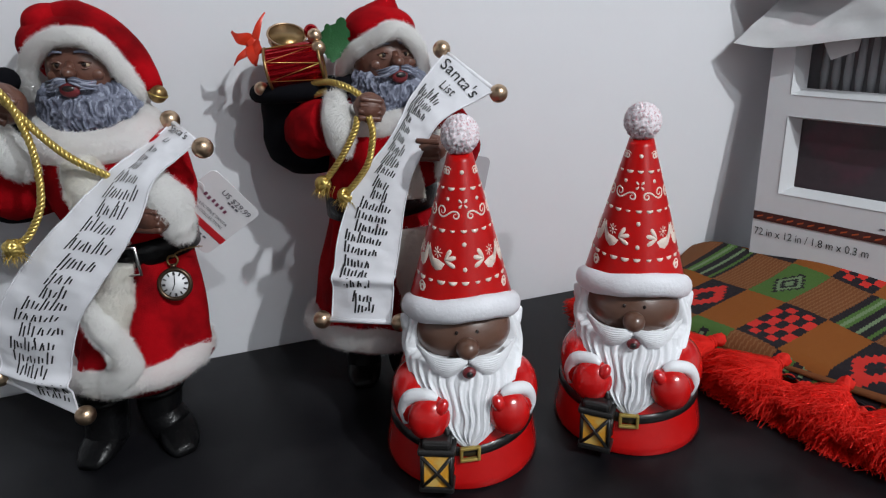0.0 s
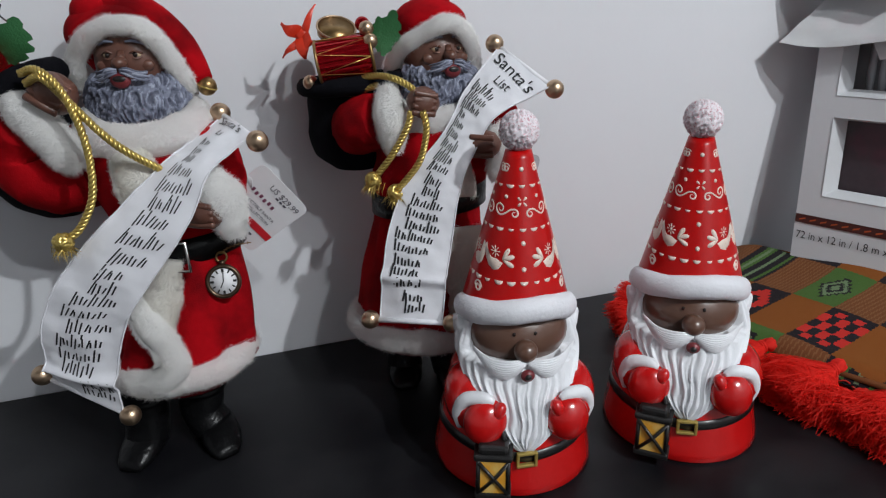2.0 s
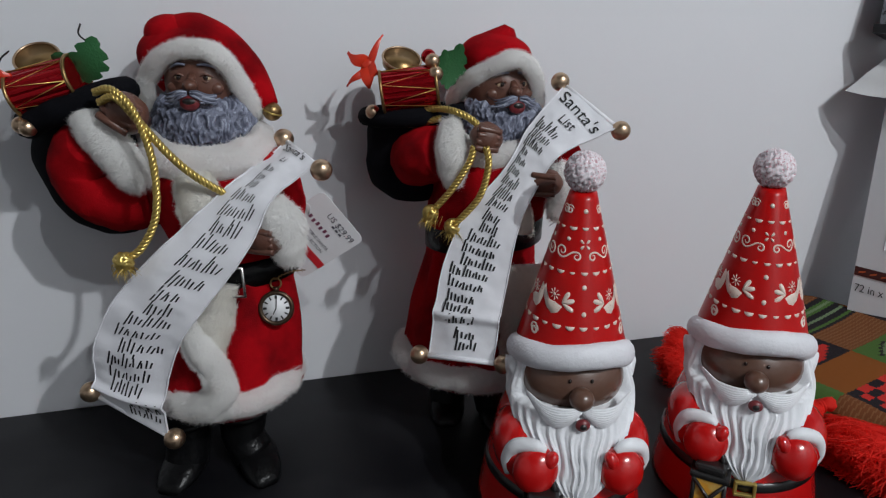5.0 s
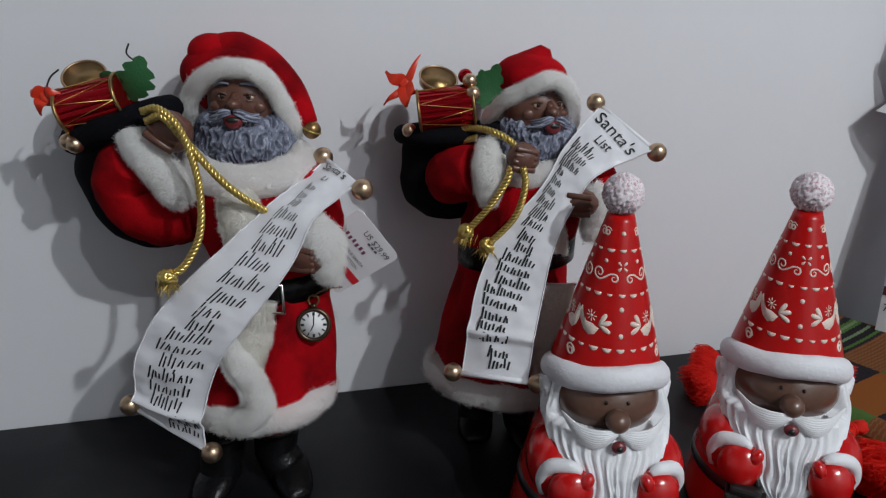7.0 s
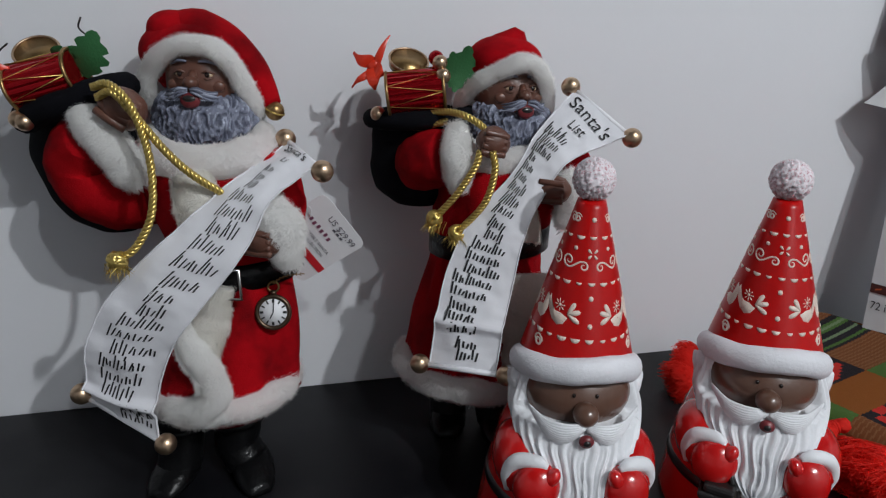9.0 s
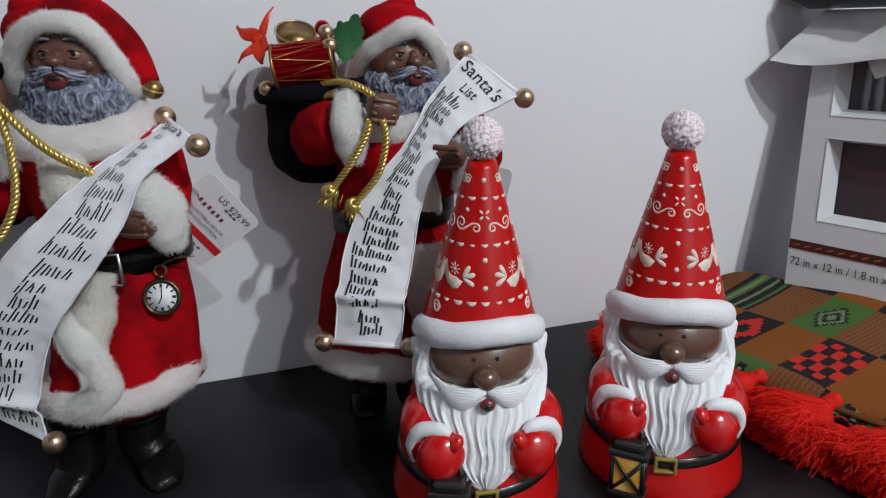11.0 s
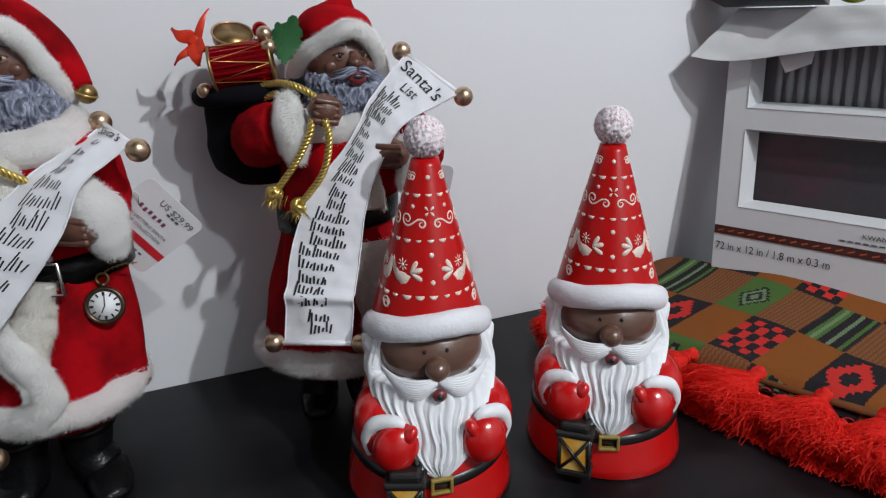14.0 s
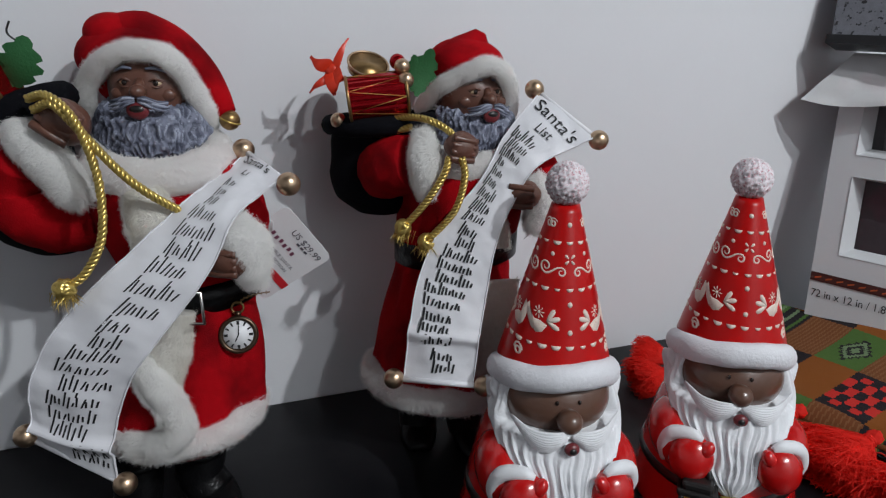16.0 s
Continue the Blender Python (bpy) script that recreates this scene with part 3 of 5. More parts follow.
    for panel in (-1, 0, 1):
        at = lambda z: panel * 2 * math.pi / 3 * hat_r(z)
        for z, r in ((0.2934, 0.0020), (0.2296, 0.0021), (0.2073, 0.0021)):
            dot(g, at(z), z, r)
        for w in (0.75, 2.4, 3.9, 5.5):
            petal(g, at(0.2655) + 0.0014 * math.cos(w), 0.2655 + 0.0012 * math.sin(w), 0.0042, 0.0030, w)
        for mir in (-1, 1):
            scroll_line(g, at(0.2934) + mir * 0.0150, 0.2934, 0.0042, mir, 1.45)
            dot(g, at(0.2693) + mir * 0.0150, 0.2693, 0.0017)
            s_curve(g, at(0.2560), mir)
            scroll_line(g, at(0.1862) + mir * 0.0490, 0.1862, 0.0056, mir, 1.5)
            c = at(0.2170)
            out = [(c + mir * x, z) for x, z in ((0.0205, 0.2120), (0.0245, 0.2068), (0.0300, 0.2052), (0.0350, 0.2085), (0.0385, 0.2145), (0.0405, 0.2225), (0.0375, 0.2262),
                                                 (0.0352, 0.2190), (0.0320, 0.2152), (0.0265, 0.2148))]
            motif_patch(g, out if mir < 0 else out[::-1], MOTIF)
            for ang in (0.95, 0.28, -0.50):
                petal(g, c + mir * 0.0200, 0.2150, 0.0118, 0.0056, math.pi - ang if mir > 0 else ang)
            for w in range(8):
                a = w * math.pi / 4
                petal(g, c + mir * 0.0272 + 0.0019 * math.cos(a), 0.2212 + 0.0019 * math.sin(a), 0.0032, 0.0010, a)
            dot(g, c + mir * 0.0272, 0.2212, 0.0013)
    g.v = [(size * (x + aside * z), size * (y + back * z), size * z) for x, y, z in g.v]
    return g


GNOME_LABEL = "glossy red ceramic gnome with patterned cone hat and beard"
gnome = solid("gnome_figurine", gnome_shape(0.0225, 0.126, 1.0074), GNOME_LABEL, "figurine", "gnome figurines")
gnome.matrix_basis = pose(0.0170, 0.6034, 0.0, 0, 0, 4.2)
gnome = solid("gnome_figurine", gnome_shape(-0.0186, 0.145, 1.0045), GNOME_LABEL, "figurine", "gnome figurines")
gnome.matrix_basis = pose(0.2078, 0.6445, 0.0, 0, 0, -13.8)


# ---- plush-trimmed dolls ----
def hoop(c, axis, r, n=12):
    axis = Vector(axis).normalized()
    a = axis.cross(V(0, 0, 1)).normalized()
    b = axis.cross(a)
    return [Vector(c) + (a * math.cos(2 * math.pi * k / n) + b * math.sin(2 * math.pi * k / n)) * r for k in range(n)]


def oval(c, rx, ry, n=14, tilt=0.0, dip=0.0):
    return [V(c[0] + rx * math.sin(w), c[1] - ry * math.cos(w), c[2] + tilt * math.sin(w) + dip * math.cos(w)) for w in np.linspace(0, 2 * math.pi, n + 1)[:-1]]


def doll_shape(d, seed):
    g, rnd = Shape(), random.Random(seed)
    # coat: skirt with folds, then the trunk
    def body(stations, m, folds):
        rows = []
        for (x, y, z), rx, ry, amp in stations:
            rows.append([V(x + rx * (1 + amp * math.cos(folds * w + x * 30) + 0.09 * noise.noise(V(3 * math.sin(w), 3 * math.cos(w), z * 16))) * math.sin(w), y - ry * (1 + amp * math.cos(folds * w + x * 30) + 0.09 * noise.noise(V(3 * math.sin(w), 3 * math.cos(w), z * 16))) * math.cos(w), z)
                         for w in np.linspace(0, 2 * math.pi, 49)[:-1]])
        g.grid(rows, m, round_u=True, cap=True)
    fine = []
    st = d["coat"]
    pts = glide([s[0] for s in st], 30)
    for p, a, b, c in zip(pts, ramp([s[1] for s in st], 30), ramp([s[2] for s in st], 30), ramp([s[3] for s in st], 30)):
        fine.append((p, a, b, c))
    body(fine, VELVET, 6)
    hx, hy, hz = d["hem"][0]
    rows = g.rings(glide([(hx, hy, hz + 0.02), (hx, hy, hz - 0.028)], 4), [0.06, 0.06, 0.058, 0.054, 0.05], 30, (1.0, 0.9, 1))
    g.grid(rows, DARK_VELVET, round_u=True, cap=True)
    g.plush(oval(d["hem"][0], d["hem"][1], d["hem"][2], 18, d["hem"][3]), 0.0120, FUR, 26000, 0.0084, rnd, n=54, squash=(1, 1, 1.15), closed=True)
    for path, rad, count, m in d["front"]:
        g.plush(path, rad, m, count * 8, 0.0066, rnd, n=22, squash=(1, 0.55, 1))
    # belt and buckle
    (bx, by, bz), brx, bry, tilt = d["belt"]
    rows = []
    for dz, o in ((-0.0125, -0.014), (-0.0118, 0.0012), (0.0118, 0.0012), (0.0125, -0.014)):
        rows.append([p + V(0, 0, dz) + (p - V(bx, by, p.z)).normalized() * o for p in oval((bx, by, bz), brx, bry, 56, tilt)])
    g.grid(rows, LEATHER, round_u=True)
    if d["buckle"]:
        c = Vector(d["buckle"])
        g.tube([c + V(x, 0.002 * abs(x) / 0.015, z) for x, z in ((-0.012, 0.014), (0.012, 0.015), (0.013, -0.013), (-0.011, -0.014))], 0.0017, STEEL, 8, closed=True)
    # arms
    for sleeve, rad, cuff, cr, mitt, size, turn in d["arms"]:
        g.tube(sleeve, rad, VELVET, 28, 36, crease=0.0032)
        g.plush(cuff, cr, FUR, 15000, 0.0078, rnd, n=24, squash=(1, 0.95, 1), front=False)
        g.ball(mitt, size, SKIN, turn, nu=22, nv=14, rough=0.08, fine=120)
        e = Euler([radians(a) for a in turn]).to_matrix()
        for k in range(4):
            z = size[2] * (0.6 - 0.42 * k)
            g.tube([Vector(mitt) + e @ V(-size[0] * 0.75, -size[1] * 0.55, z), Vector(mitt) + e @ V(-size[0] * 0.1, -size[1] * 0.70, z * 0.95),
                    Vector(mitt) + e @ V(size[0] * 0.6, -size[1] * 0.66, z * 0.9)], size[2] * 0.215, SKIN, 10, 10)
    # boots
    for leg, foot, yaw in d["boots"]:
        lx, ly = leg
        fx, fy = foot
        g.tube([(lx, ly, 0.092), (lx, ly - 0.001, 0.055), (lx, ly - 0.004, 0.03), (lx + (fx - lx) * 0.3, ly - 0.008, 0.012)], [0.026, 0.0245, 0.022, 0.022], LEATHER, 18, 16)
        g.tube([(lx, ly - 0.001, 0.058), (lx, ly - 0.001, 0.064)], 0.0275, LEATHER, 18)
        rows = []
        for u in np.linspace(0, 1, 15):
            x, y = lx + (fx - lx) * u, (ly + 0.016) + (fy - ly - 0.016) * u
            wd = 0.0205 * math.sin(math.pi * (0.14 + 0.80 * u)) ** 0.5 * (0.9 + 0.25 * u)
            hh = (0.030 - 0.011 * u) * max(0.25, math.sin(math.pi * (0.25 + 0.70 * u)) ** 0.55)
            side = V(-(fy - ly), fx - lx, 0).normalized()
            ring = []
            for k in range(16):
                w = 2 * math.pi * k / 16
                ring.append(V(x, y, 0) + side * wd * math.cos(w) * (1.08 if math.sin(w) < -0.3 else 1) + V(0, 0, max(0.0, hh * 0.5 + hh * 0.62 * math.sin(w))))
            rows.append(ring)
        g.grid(rows, LEATHER, round_u=True, cap=True)
    # collar, head, beard
    cc, crx, cry = d["collar"]
    g.plush(oval(cc, crx, cry, 16, 0, -0.011), [0.015, 0.017, 0.015, 0.013, 0.015, 0.017, 0.015], FUR, 24000, 0.0060, rnd, n=44, squash=(1, 1, 1.05), closed=True)
    h, yaw = Vector(d["head"]), d["yaw"]
    e = Euler((0, 0, radians(yaw))).to_matrix()
    at = lambda x, y, z: h + e @ V(x, y, z)
    g.ball(at(0, 0, 0), (0.036, 0.034, 0.040), SKIN, (0, 0, yaw), nu=30, nv=20)
    for sx in (-1, 1):
        g.ball(at(sx * 0.0180, -0.0255, -0.0025), (0.0085, 0.0045, 0.0060), SKIN, (0, 0, yaw))
        g.ball(at(sx * 0.0126, -0.0290, 0.0075), (0.0046, 0.0030, 0.0027), EYE, (0, 0, yaw), nu=14, nv=8)
        g.ball(at(sx * 0.0124, -0.0316, 0.0076), (0.0024, 0.0010, 0.0023), PUPIL, (0, 0, yaw), nu=10, nv=6)
        g.tube([at(sx * 0.0180, -0.0285, 0.0082), at(sx * 0.0126, -0.0328, 0.0110), at(sx * 0.0070, -0.0310, 0.0086)], 0.0011, SKIN, 6, 10)
        g.tube([at(sx * 0.0175, -0.0285, 0.0052), at(sx * 0.0126, -0.0325, 0.0038), at(sx * 0.0075, -0.0310, 0.0055)], 0.0008, SKIN, 6, 10)
        g.tube([at(sx * 0.0055, -0.0315, 0.0190), at(sx * 0.0130, -0.0305, 0.0195), at(sx * 0.0210, -0.0255, 0.0160)], [0.0010, 0.0016, 0.0008], BEARD_MID, 8, 10)
        # moustache
        for k in range(9):
            u, w = (k - 4) / 4, rnd.uniform(-0.0012, 0.0012)
            g.tube([at(sx * 0.0012, -0.0455, -0.0052 + 0.0016 * u), at(sx * 0.008, -0.0472 + w, -0.0060 + 0.0030 * u), at(sx * 0.0165, -0.0440 - w, -0.0098 + 0.0034 * u + w),
                    at(sx * (0.0235 + 1.2 * w), -0.0385, -0.0104 + 0.0040 * u - w)], [0.0008, 0.0013, 0.0012, 0.0005], (BEARD_MID, BEARD_LIGHT, BEARD)[k % 3], 7, 14)
    g.ball(at(0, -0.0385, 0.0010), (0.0068, 0.0082, 0.0060), SKIN, (0, 0, yaw))
    g.tube([at(0, -0.031, 0.010), at(0, -0.0375, 0.001)], [0.0036, 0.0052], SKIN, 10)
    g.ball(at(0, -0.0440, -0.0140), (0.0092, 0.0045, 0.0072), MOUTH, (0, 0, yaw))
    g.ball(at(0, -0.0465, -0.0125), (0.0062, 0.0028, 0.0034), BLACK_GLAZE, (0, 0, yaw))
    # beard of combed resin
    rows, tops, bw, nj, ni = [], [], d["beard_w"], 84, 380
    for j in range(nj + 1):
        la = math.pi * (j / nj - 0.5) * 0.995
        row, high = [], []
        for i in range(ni):
            lo = 2 * math.pi * i / ni
            q = V(math.cos(la) * math.cos(lo), math.cos(la) * math.sin(lo), math.sin(la))
            p = V(q.x * bw, q.y * 0.037, q.z * 0.0385)
            warp = noise.noise_vector(p * 75) * 1.3
            a = noise.noise(V(p.x * 210, p.y * 210, p.z * 125) + warp)
            b = noise.noise(V(p.x * 420, p.y * 420, p.z * 250) + warp * 2)
            ridge = 0.95 - 3.4 * abs(a) + 0.9 * b
            dent = max(0.0, q.z - 0.30) * max(0.0, 1 - (q.x / 0.80) ** 2) * 0.75 if q.y < 0 else 0
            p = p * (1 + 0.040 * ridge + 0.05 * noise.noise(p * 60))
            p.y += dent * 0.040
            p.z -= dent * 0.012
            row.append(at(p.x, p.y - 0.0085, p.z - 0.0345))
            high.append(ridge)
        rows.append(row)
        tops.append(high)
    first = len(g.m)
    g.grid(rows, BEARD, round_u=True, cap=True)
    mid, pale = g.slot(BEARD_MID), g.slot(BEARD_LIGHT)
    for j in range(nj):
        for i in range(ni):
            h_ = (tops[j][i] + tops[j + 1][(i + 1) % ni]) / 2
            if h_ > 0.05:
                g.m[first + j * ni + i] = pale if h_ > 0.78 else mid
    # cap: fur brim round the face, velvet crown and tail, bell
    brim = [Vector(p) for p in d["brim"]]
    g.plush(brim, d["brim_r"], FUR, 22000, 0.0066, rnd, n=44, closed=True, squash=(1, 0.9, 1), front=False)
    for c, r, t in d["crown"]:
        g.ball(c, r, VELVET, t, nu=30, nv=18, rough=0.05, fine=30)
    for path, rad in d["tail"]:
        g.tube(path, rad, VELVET, 18, 24)
    if d["bell"]:
        g.ball(d["bell"], 0.0092, OLD_BRASS, nu=20)
        g.tube(hoop(d["bell"], (0.4, 0, 1), 0.0093, 20), 0.0009, GOLD, 6, closed=True)
    return g


BRIM_1 = [(-0.408, 0.684, 0.374), (-0.399, 0.674, 0.392), (-0.384, 0.666, 0.411), (-0.363, 0.658, 0.424), (-0.341, 0.655, 0.428), (-0.323, 0.658, 0.424),
          (-0.311, 0.664, 0.410), (-0.304, 0.672, 0.392), (-0.300, 0.684, 0.370), (-0.320, 0.722, 0.360), (-0.386, 0.724, 0.360)]
BRIM_2 = [(-0.107, 0.779, 0.372), (-0.101, 0.766, 0.386), (-0.084, 0.752, 0.401), (-0.066, 0.743, 0.412), (-0.051, 0.739, 0.420), (-0.036, 0.741, 0.420),
          (-0.025, 0.751, 0.410), (-0.018, 0.767, 0.392), (-0.016, 0.786, 0.368), (-0.034, 0.806, 0.362), (-0.084, 0.812, 0.362)]
DOLL_1 = dict(
    coat=[((-0.328, 0.635, 0.098), 0.071, 0.064, 0.075), ((-0.321, 0.639, 0.14), 0.065, 0.058, 0.055), ((-0.313, 0.648, 0.205), 0.055, 0.052, 0.02),
          ((-0.312, 0.652, 0.225), 0.055, 0.052, 0.0), ((-0.322, 0.655, 0.27), 0.066, 0.053, 0.0), ((-0.342, 0.662, 0.315), 0.066, 0.050, 0.0), ((-0.348, 0.676, 0.330), 0.03, 0.026, 0.0)],
    hem=((-0.329, 0.634, 0.101), 0.066, 0.060, 0.005),
    front=[([(-0.334, 0.612, 0.318), (-0.325, 0.600, 0.285), (-0.316, 0.594, 0.242)], [0.018, 0.020, 0.020], 2600, FUR_CREAM),
           ([(-0.314, 0.592, 0.224), (-0.320, 0.589, 0.185), (-0.326, 0.580, 0.156)], [0.019, 0.019, 0.016], 1700, FUR_CREAM),
           ([(-0.362, 0.592, 0.205), (-0.341, 0.580, 0.180), (-0.326, 0.573, 0.160), (-0.312, 0.569, 0.142), (-0.311, 0.567, 0.122), (-0.330, 0.567, 0.106), (-0.358, 0.573, 0.104)],
            [0.012, 0.014, 0.015, 0.015, 0.015, 0.014, 0.012], 3400, FUR)],
    belt=((-0.312, 0.652, 0.226), 0.0570, 0.0540, 0.004), buckle=(-0.300, 0.5870, 0.226),
    arms=[([(-0.380, 0.668, 0.312), (-0.416, 0.658, 0.290), (-0.442, 0.648, 0.302), (-0.448, 0.638, 0.326), (-0.430, 0.630, 0.343)], [0.036, 0.040, 0.038, 0.032, 0.026],
           [(-0.436, 0.626, 0.374), (-0.424, 0.618, 0.361), (-0.407, 0.614, 0.342), (-0.394, 0.616, 0.322), (-0.388, 0.622, 0.308)], [0.010, 0.016, 0.018, 0.017, 0.012], (-0.389, 0.612, 0.374), (0.0205, 0.0165, 0.0180), (0, 38, 10)),
          ([(-0.302, 0.668, 0.325), (-0.280, 0.660, 0.308), (-0.268, 0.642, 0.284), (-0.264, 0.620, 0.272)], [0.030, 0.028, 0.027, 0.022],
           [(-0.268, 0.606, 0.306), (-0.251, 0.597, 0.280), (-0.246, 0.602, 0.246)], [0.007, 0.015, 0.019, 0.019, 0.016, 0.008], (-0.2640, 0.590, 0.2705), (0.0205, 0.015, 0.0150), (0, 0, -12))],
    boots=[((-0.371, 0.616), (-0.376, 0.567), 8), ((-0.318, 0.634), (-0.280, 0.588), -6)],
    collar=((-0.338, 0.664, 0.338), 0.050, 0.042),
    head=(-0.347, 0.687, 0.394), yaw=4, beard_w=0.049, brim=BRIM_1, brim_r=0.0090,
    crown=[((-0.370, 0.706, 0.420), (0.047, 0.042, 0.030), (0, -6, 0)), ((-0.374, 0.728, 0.410), (0.045, 0.030, 0.042), (0, 0, 0)),
           ((-0.378, 0.705, 0.434), (0.029, 0.030, 0.0225), (0, 18, 0))],
    tail=[([(-0.386, 0.708, 0.435), (-0.362, 0.707, 0.432), (-0.336, 0.705, 0.423), (-0.313, 0.702, 0.405), (-0.297, 0.697, 0.388), (-0.285, 0.692, 0.373)], [0.020, 0.028, 0.025, 0.021, 0.015, 0.009])],
    bell=(-0.2824, 0.690, 0.368))
DOLL_2 = dict(
    coat=[((-0.081, 0.729, 0.088), 0.078, 0.062, 0.07), ((-0.077, 0.734, 0.14), 0.069, 0.059, 0.05), ((-0.070, 0.744, 0.205), 0.063, 0.054, 0.015),
          ((-0.069, 0.750, 0.225), 0.062, 0.053, 0.0), ((-0.066, 0.753, 0.27), 0.063, 0.054, 0.0), ((-0.062, 0.760, 0.315), 0.060, 0.048, 0.0), ((-0.060, 0.772, 0.332), 0.03, 0.026, 0.0)],
    hem=((-0.082, 0.728, 0.089), 0.073, 0.062, -0.004),
    front=[([(-0.048, 0.728, 0.312), (-0.040, 0.715, 0.285), (-0.032, 0.703, 0.245)], [0.014, 0.017, 0.018], 1600, FUR_CREAM),
           ([(-0.030, 0.693, 0.215), (-0.026, 0.684, 0.16), (-0.025, 0.678, 0.105)], [0.025, 0.026, 0.024], 3000, FUR_CREAM)],
    belt=((-0.068, 0.750, 0.236), 0.0645, 0.0560, 0.006), buckle=None,
    arms=[([(-0.090, 0.768, 0.322), (-0.122, 0.762, 0.314), (-0.140, 0.750, 0.314), (-0.134, 0.735, 0.320), (-0.116, 0.723, 0.326)], [0.034, 0.031, 0.031, 0.031, 0.028],
           [(-0.107, 0.710, 0.362), (-0.104, 0.702, 0.331), (-0.102, 0.704, 0.299)], [0.008, 0.013, 0.0150, 0.0150, 0.013, 0.008], (-0.070, 0.699, 0.347), (0.0175, 0.0135, 0.0155), (0, 10, 20)),
          ([(-0.020, 0.765, 0.328), (0.006, 0.752, 0.316), (0.020, 0.738, 0.296), (0.014, 0.724, 0.286)], [0.030, 0.028, 0.026, 0.022],
           [(0.003, 0.716, 0.320), (0.013, 0.712, 0.292), (0.008, 0.713, 0.262)], [0.006, 0.013, 0.016, 0.016, 0.014, 0.006], (-0.008, 0.700, 0.303), (0.018, 0.013, 0.015), (0, 0, -10))],
    boots=[((-0.104, 0.752), (-0.101, 0.705), 0), ((-0.050, 0.745), (-0.035, 0.694), 0)],
    collar=((-0.058, 0.762, 0.334), 0.046, 0.040),
    head=(-0.057, 0.773, 0.388), yaw=24, beard_w=0.046, brim=BRIM_2, brim_r=0.0086,
    crown=[((-0.063, 0.787, 0.420), (0.040, 0.040, 0.026), (0, 0, 0)), ((-0.068, 0.812, 0.404), (0.041, 0.030, 0.036), (0, 0, 0))],
    tail=[([(-0.065, 0.788, 0.414), (-0.061, 0.788, 0.427), (-0.054, 0.788, 0.441), (-0.049, 0.788, 0.452)], [0.037, 0.029, 0.017, 0.006])],
    bell=None)
solid("santa_doll", doll_shape(DOLL_1, 3), "red velvet doll with white plush trim, black belt and boots", "doll", "plush-trimmed dolls")
solid("santa_doll", doll_shape(DOLL_2, 9), "red velvet doll with white plush trim, turned aside beside the wall", "doll", "plush-trimmed dolls")


# ---- name-list scrolls ----
def list_scroll(label, left, right, lines, title, balls, seed, fold):
    rnd = random.Random(seed)
    top = thing("list_scroll", label, "scroll", "name-list scrolls", at=Vector(left[-1]))
    o = Vector(left[-1])
    n = 60
    L, R = glide(left, n), glide(right, n)

    def S(u, v, lift=0.0):
        k = min(max(v, 0), 1) * n
        i = min(int(k), n - 1)
        t = k - i
        a, b = L[i].lerp(L[i + 1], t), R[i].lerp(R[i + 1], t)
        down = (L[i + 1] - L[i] + R[i + 1] - R[i]).normalized()
        nrm = (b - a).cross(down).normalized()
        if nrm.y > 0:
            nrm = -nrm
        p = a.lerp(b, u)
        wav = 0.0030 * noise.noise(p * 38) + 0.0009 * noise.noise(p * 120) + 0.003 * math.sin(math.pi * u)
        for c, d in fold:
            wav += d * math.exp(-((v - c) / 0.018) ** 2)
        return p + nrm * (wav + lift) - o
    front = [[S(i / 16 + ((0.014 * noise.noise(V(j * 0.23, i, seed)) + 0.008 * rnd.uniform(-1, 1)) if i in (0, 16) else 0), j / 120, 0.0005) for i in range(17)] for j in range(121)]
    back = [[S(i / 16, j / 120, -0.0005) for i in range(17)] for j in range(121)]
    sh = Shape().grid(front, SATIN).grid([r[::-1] for r in back], SATIN)
    for c in (0, 16):
        sh.grid([[front[j][c], back[j][c]] for j in range(121)], SATIN)
    for j in (0, 120):
        sh.grid([front[j], back[j]], SATIN)
    part("cloth_strip", sh, top)
    hems = Shape()
    for u in (0.006, 0.994):
        pts = [S(u, k / 160, 0.0008 + 0.0004 * (k % 2)) for k in range(161)]
        hems.tube(pts, 0.0007, SATIN, 5)
    part("stitched_edge", hems, top, "scalloped white stitching")

    def stroke(quad):
        part("name_bar", Shape().add([S(u, v, 0.0013) for u, v in quad], [(0, 1, 2, 3)], INK, False), top)
    w_len = (R[30] - L[30]).length
    v_len = sum((L[i + 1] - L[i]).length for i in range(n))
    for v, u0, count in lines:
        step = 0.112 if count < 6 else 0.100
        for k in range(count):
            h = (0.0120 if k == 0 or rnd.random() < 0.3 else 0.0070) / v_len
            a = u0 + k * step
            dv = rnd.uniform(-0.0015, 0.0015)
            th = 0.00165
            tu = th / w_len
            for q, tall in ((0.0, 1.0), (0.46, 0.70)):
                b, lean = a + q * step, rnd.uniform(-0.012, 0.026)
                drop = rnd.uniform(0, 0.25) * h
                stroke([(b, v + dv + drop), (b + tu, v + dv + drop), (b + tu + lean, v + dv - h * tall), (b + lean, v + dv - h * tall)])
    for text, size, u0, v0, slope in title:
        pts, faces, wid = letters(text, size)
        sh = Shape().add([S(u0 + x / w_len, v0 - y / v_len + slope * x / w_len, 0.0014) for x, y in pts], faces, INK, False)
        part("lettering", sh, top, "printed black heading")
    for b in balls:
        sh = Shape().ball(Vector(b) - o, 0.0098, BRONZE, nu=26, nv=16)
        part("rod_ball", sh, top, "brushed bronze ball")
    for a, b in (balls[:2], balls[2:]):
        if a and b:
            part("rod", Shape().tube([Vector(a) - o, Vector(b) - o], 0.0028, SATIN, 8), top, "rod wrapped in white satin")
    return top


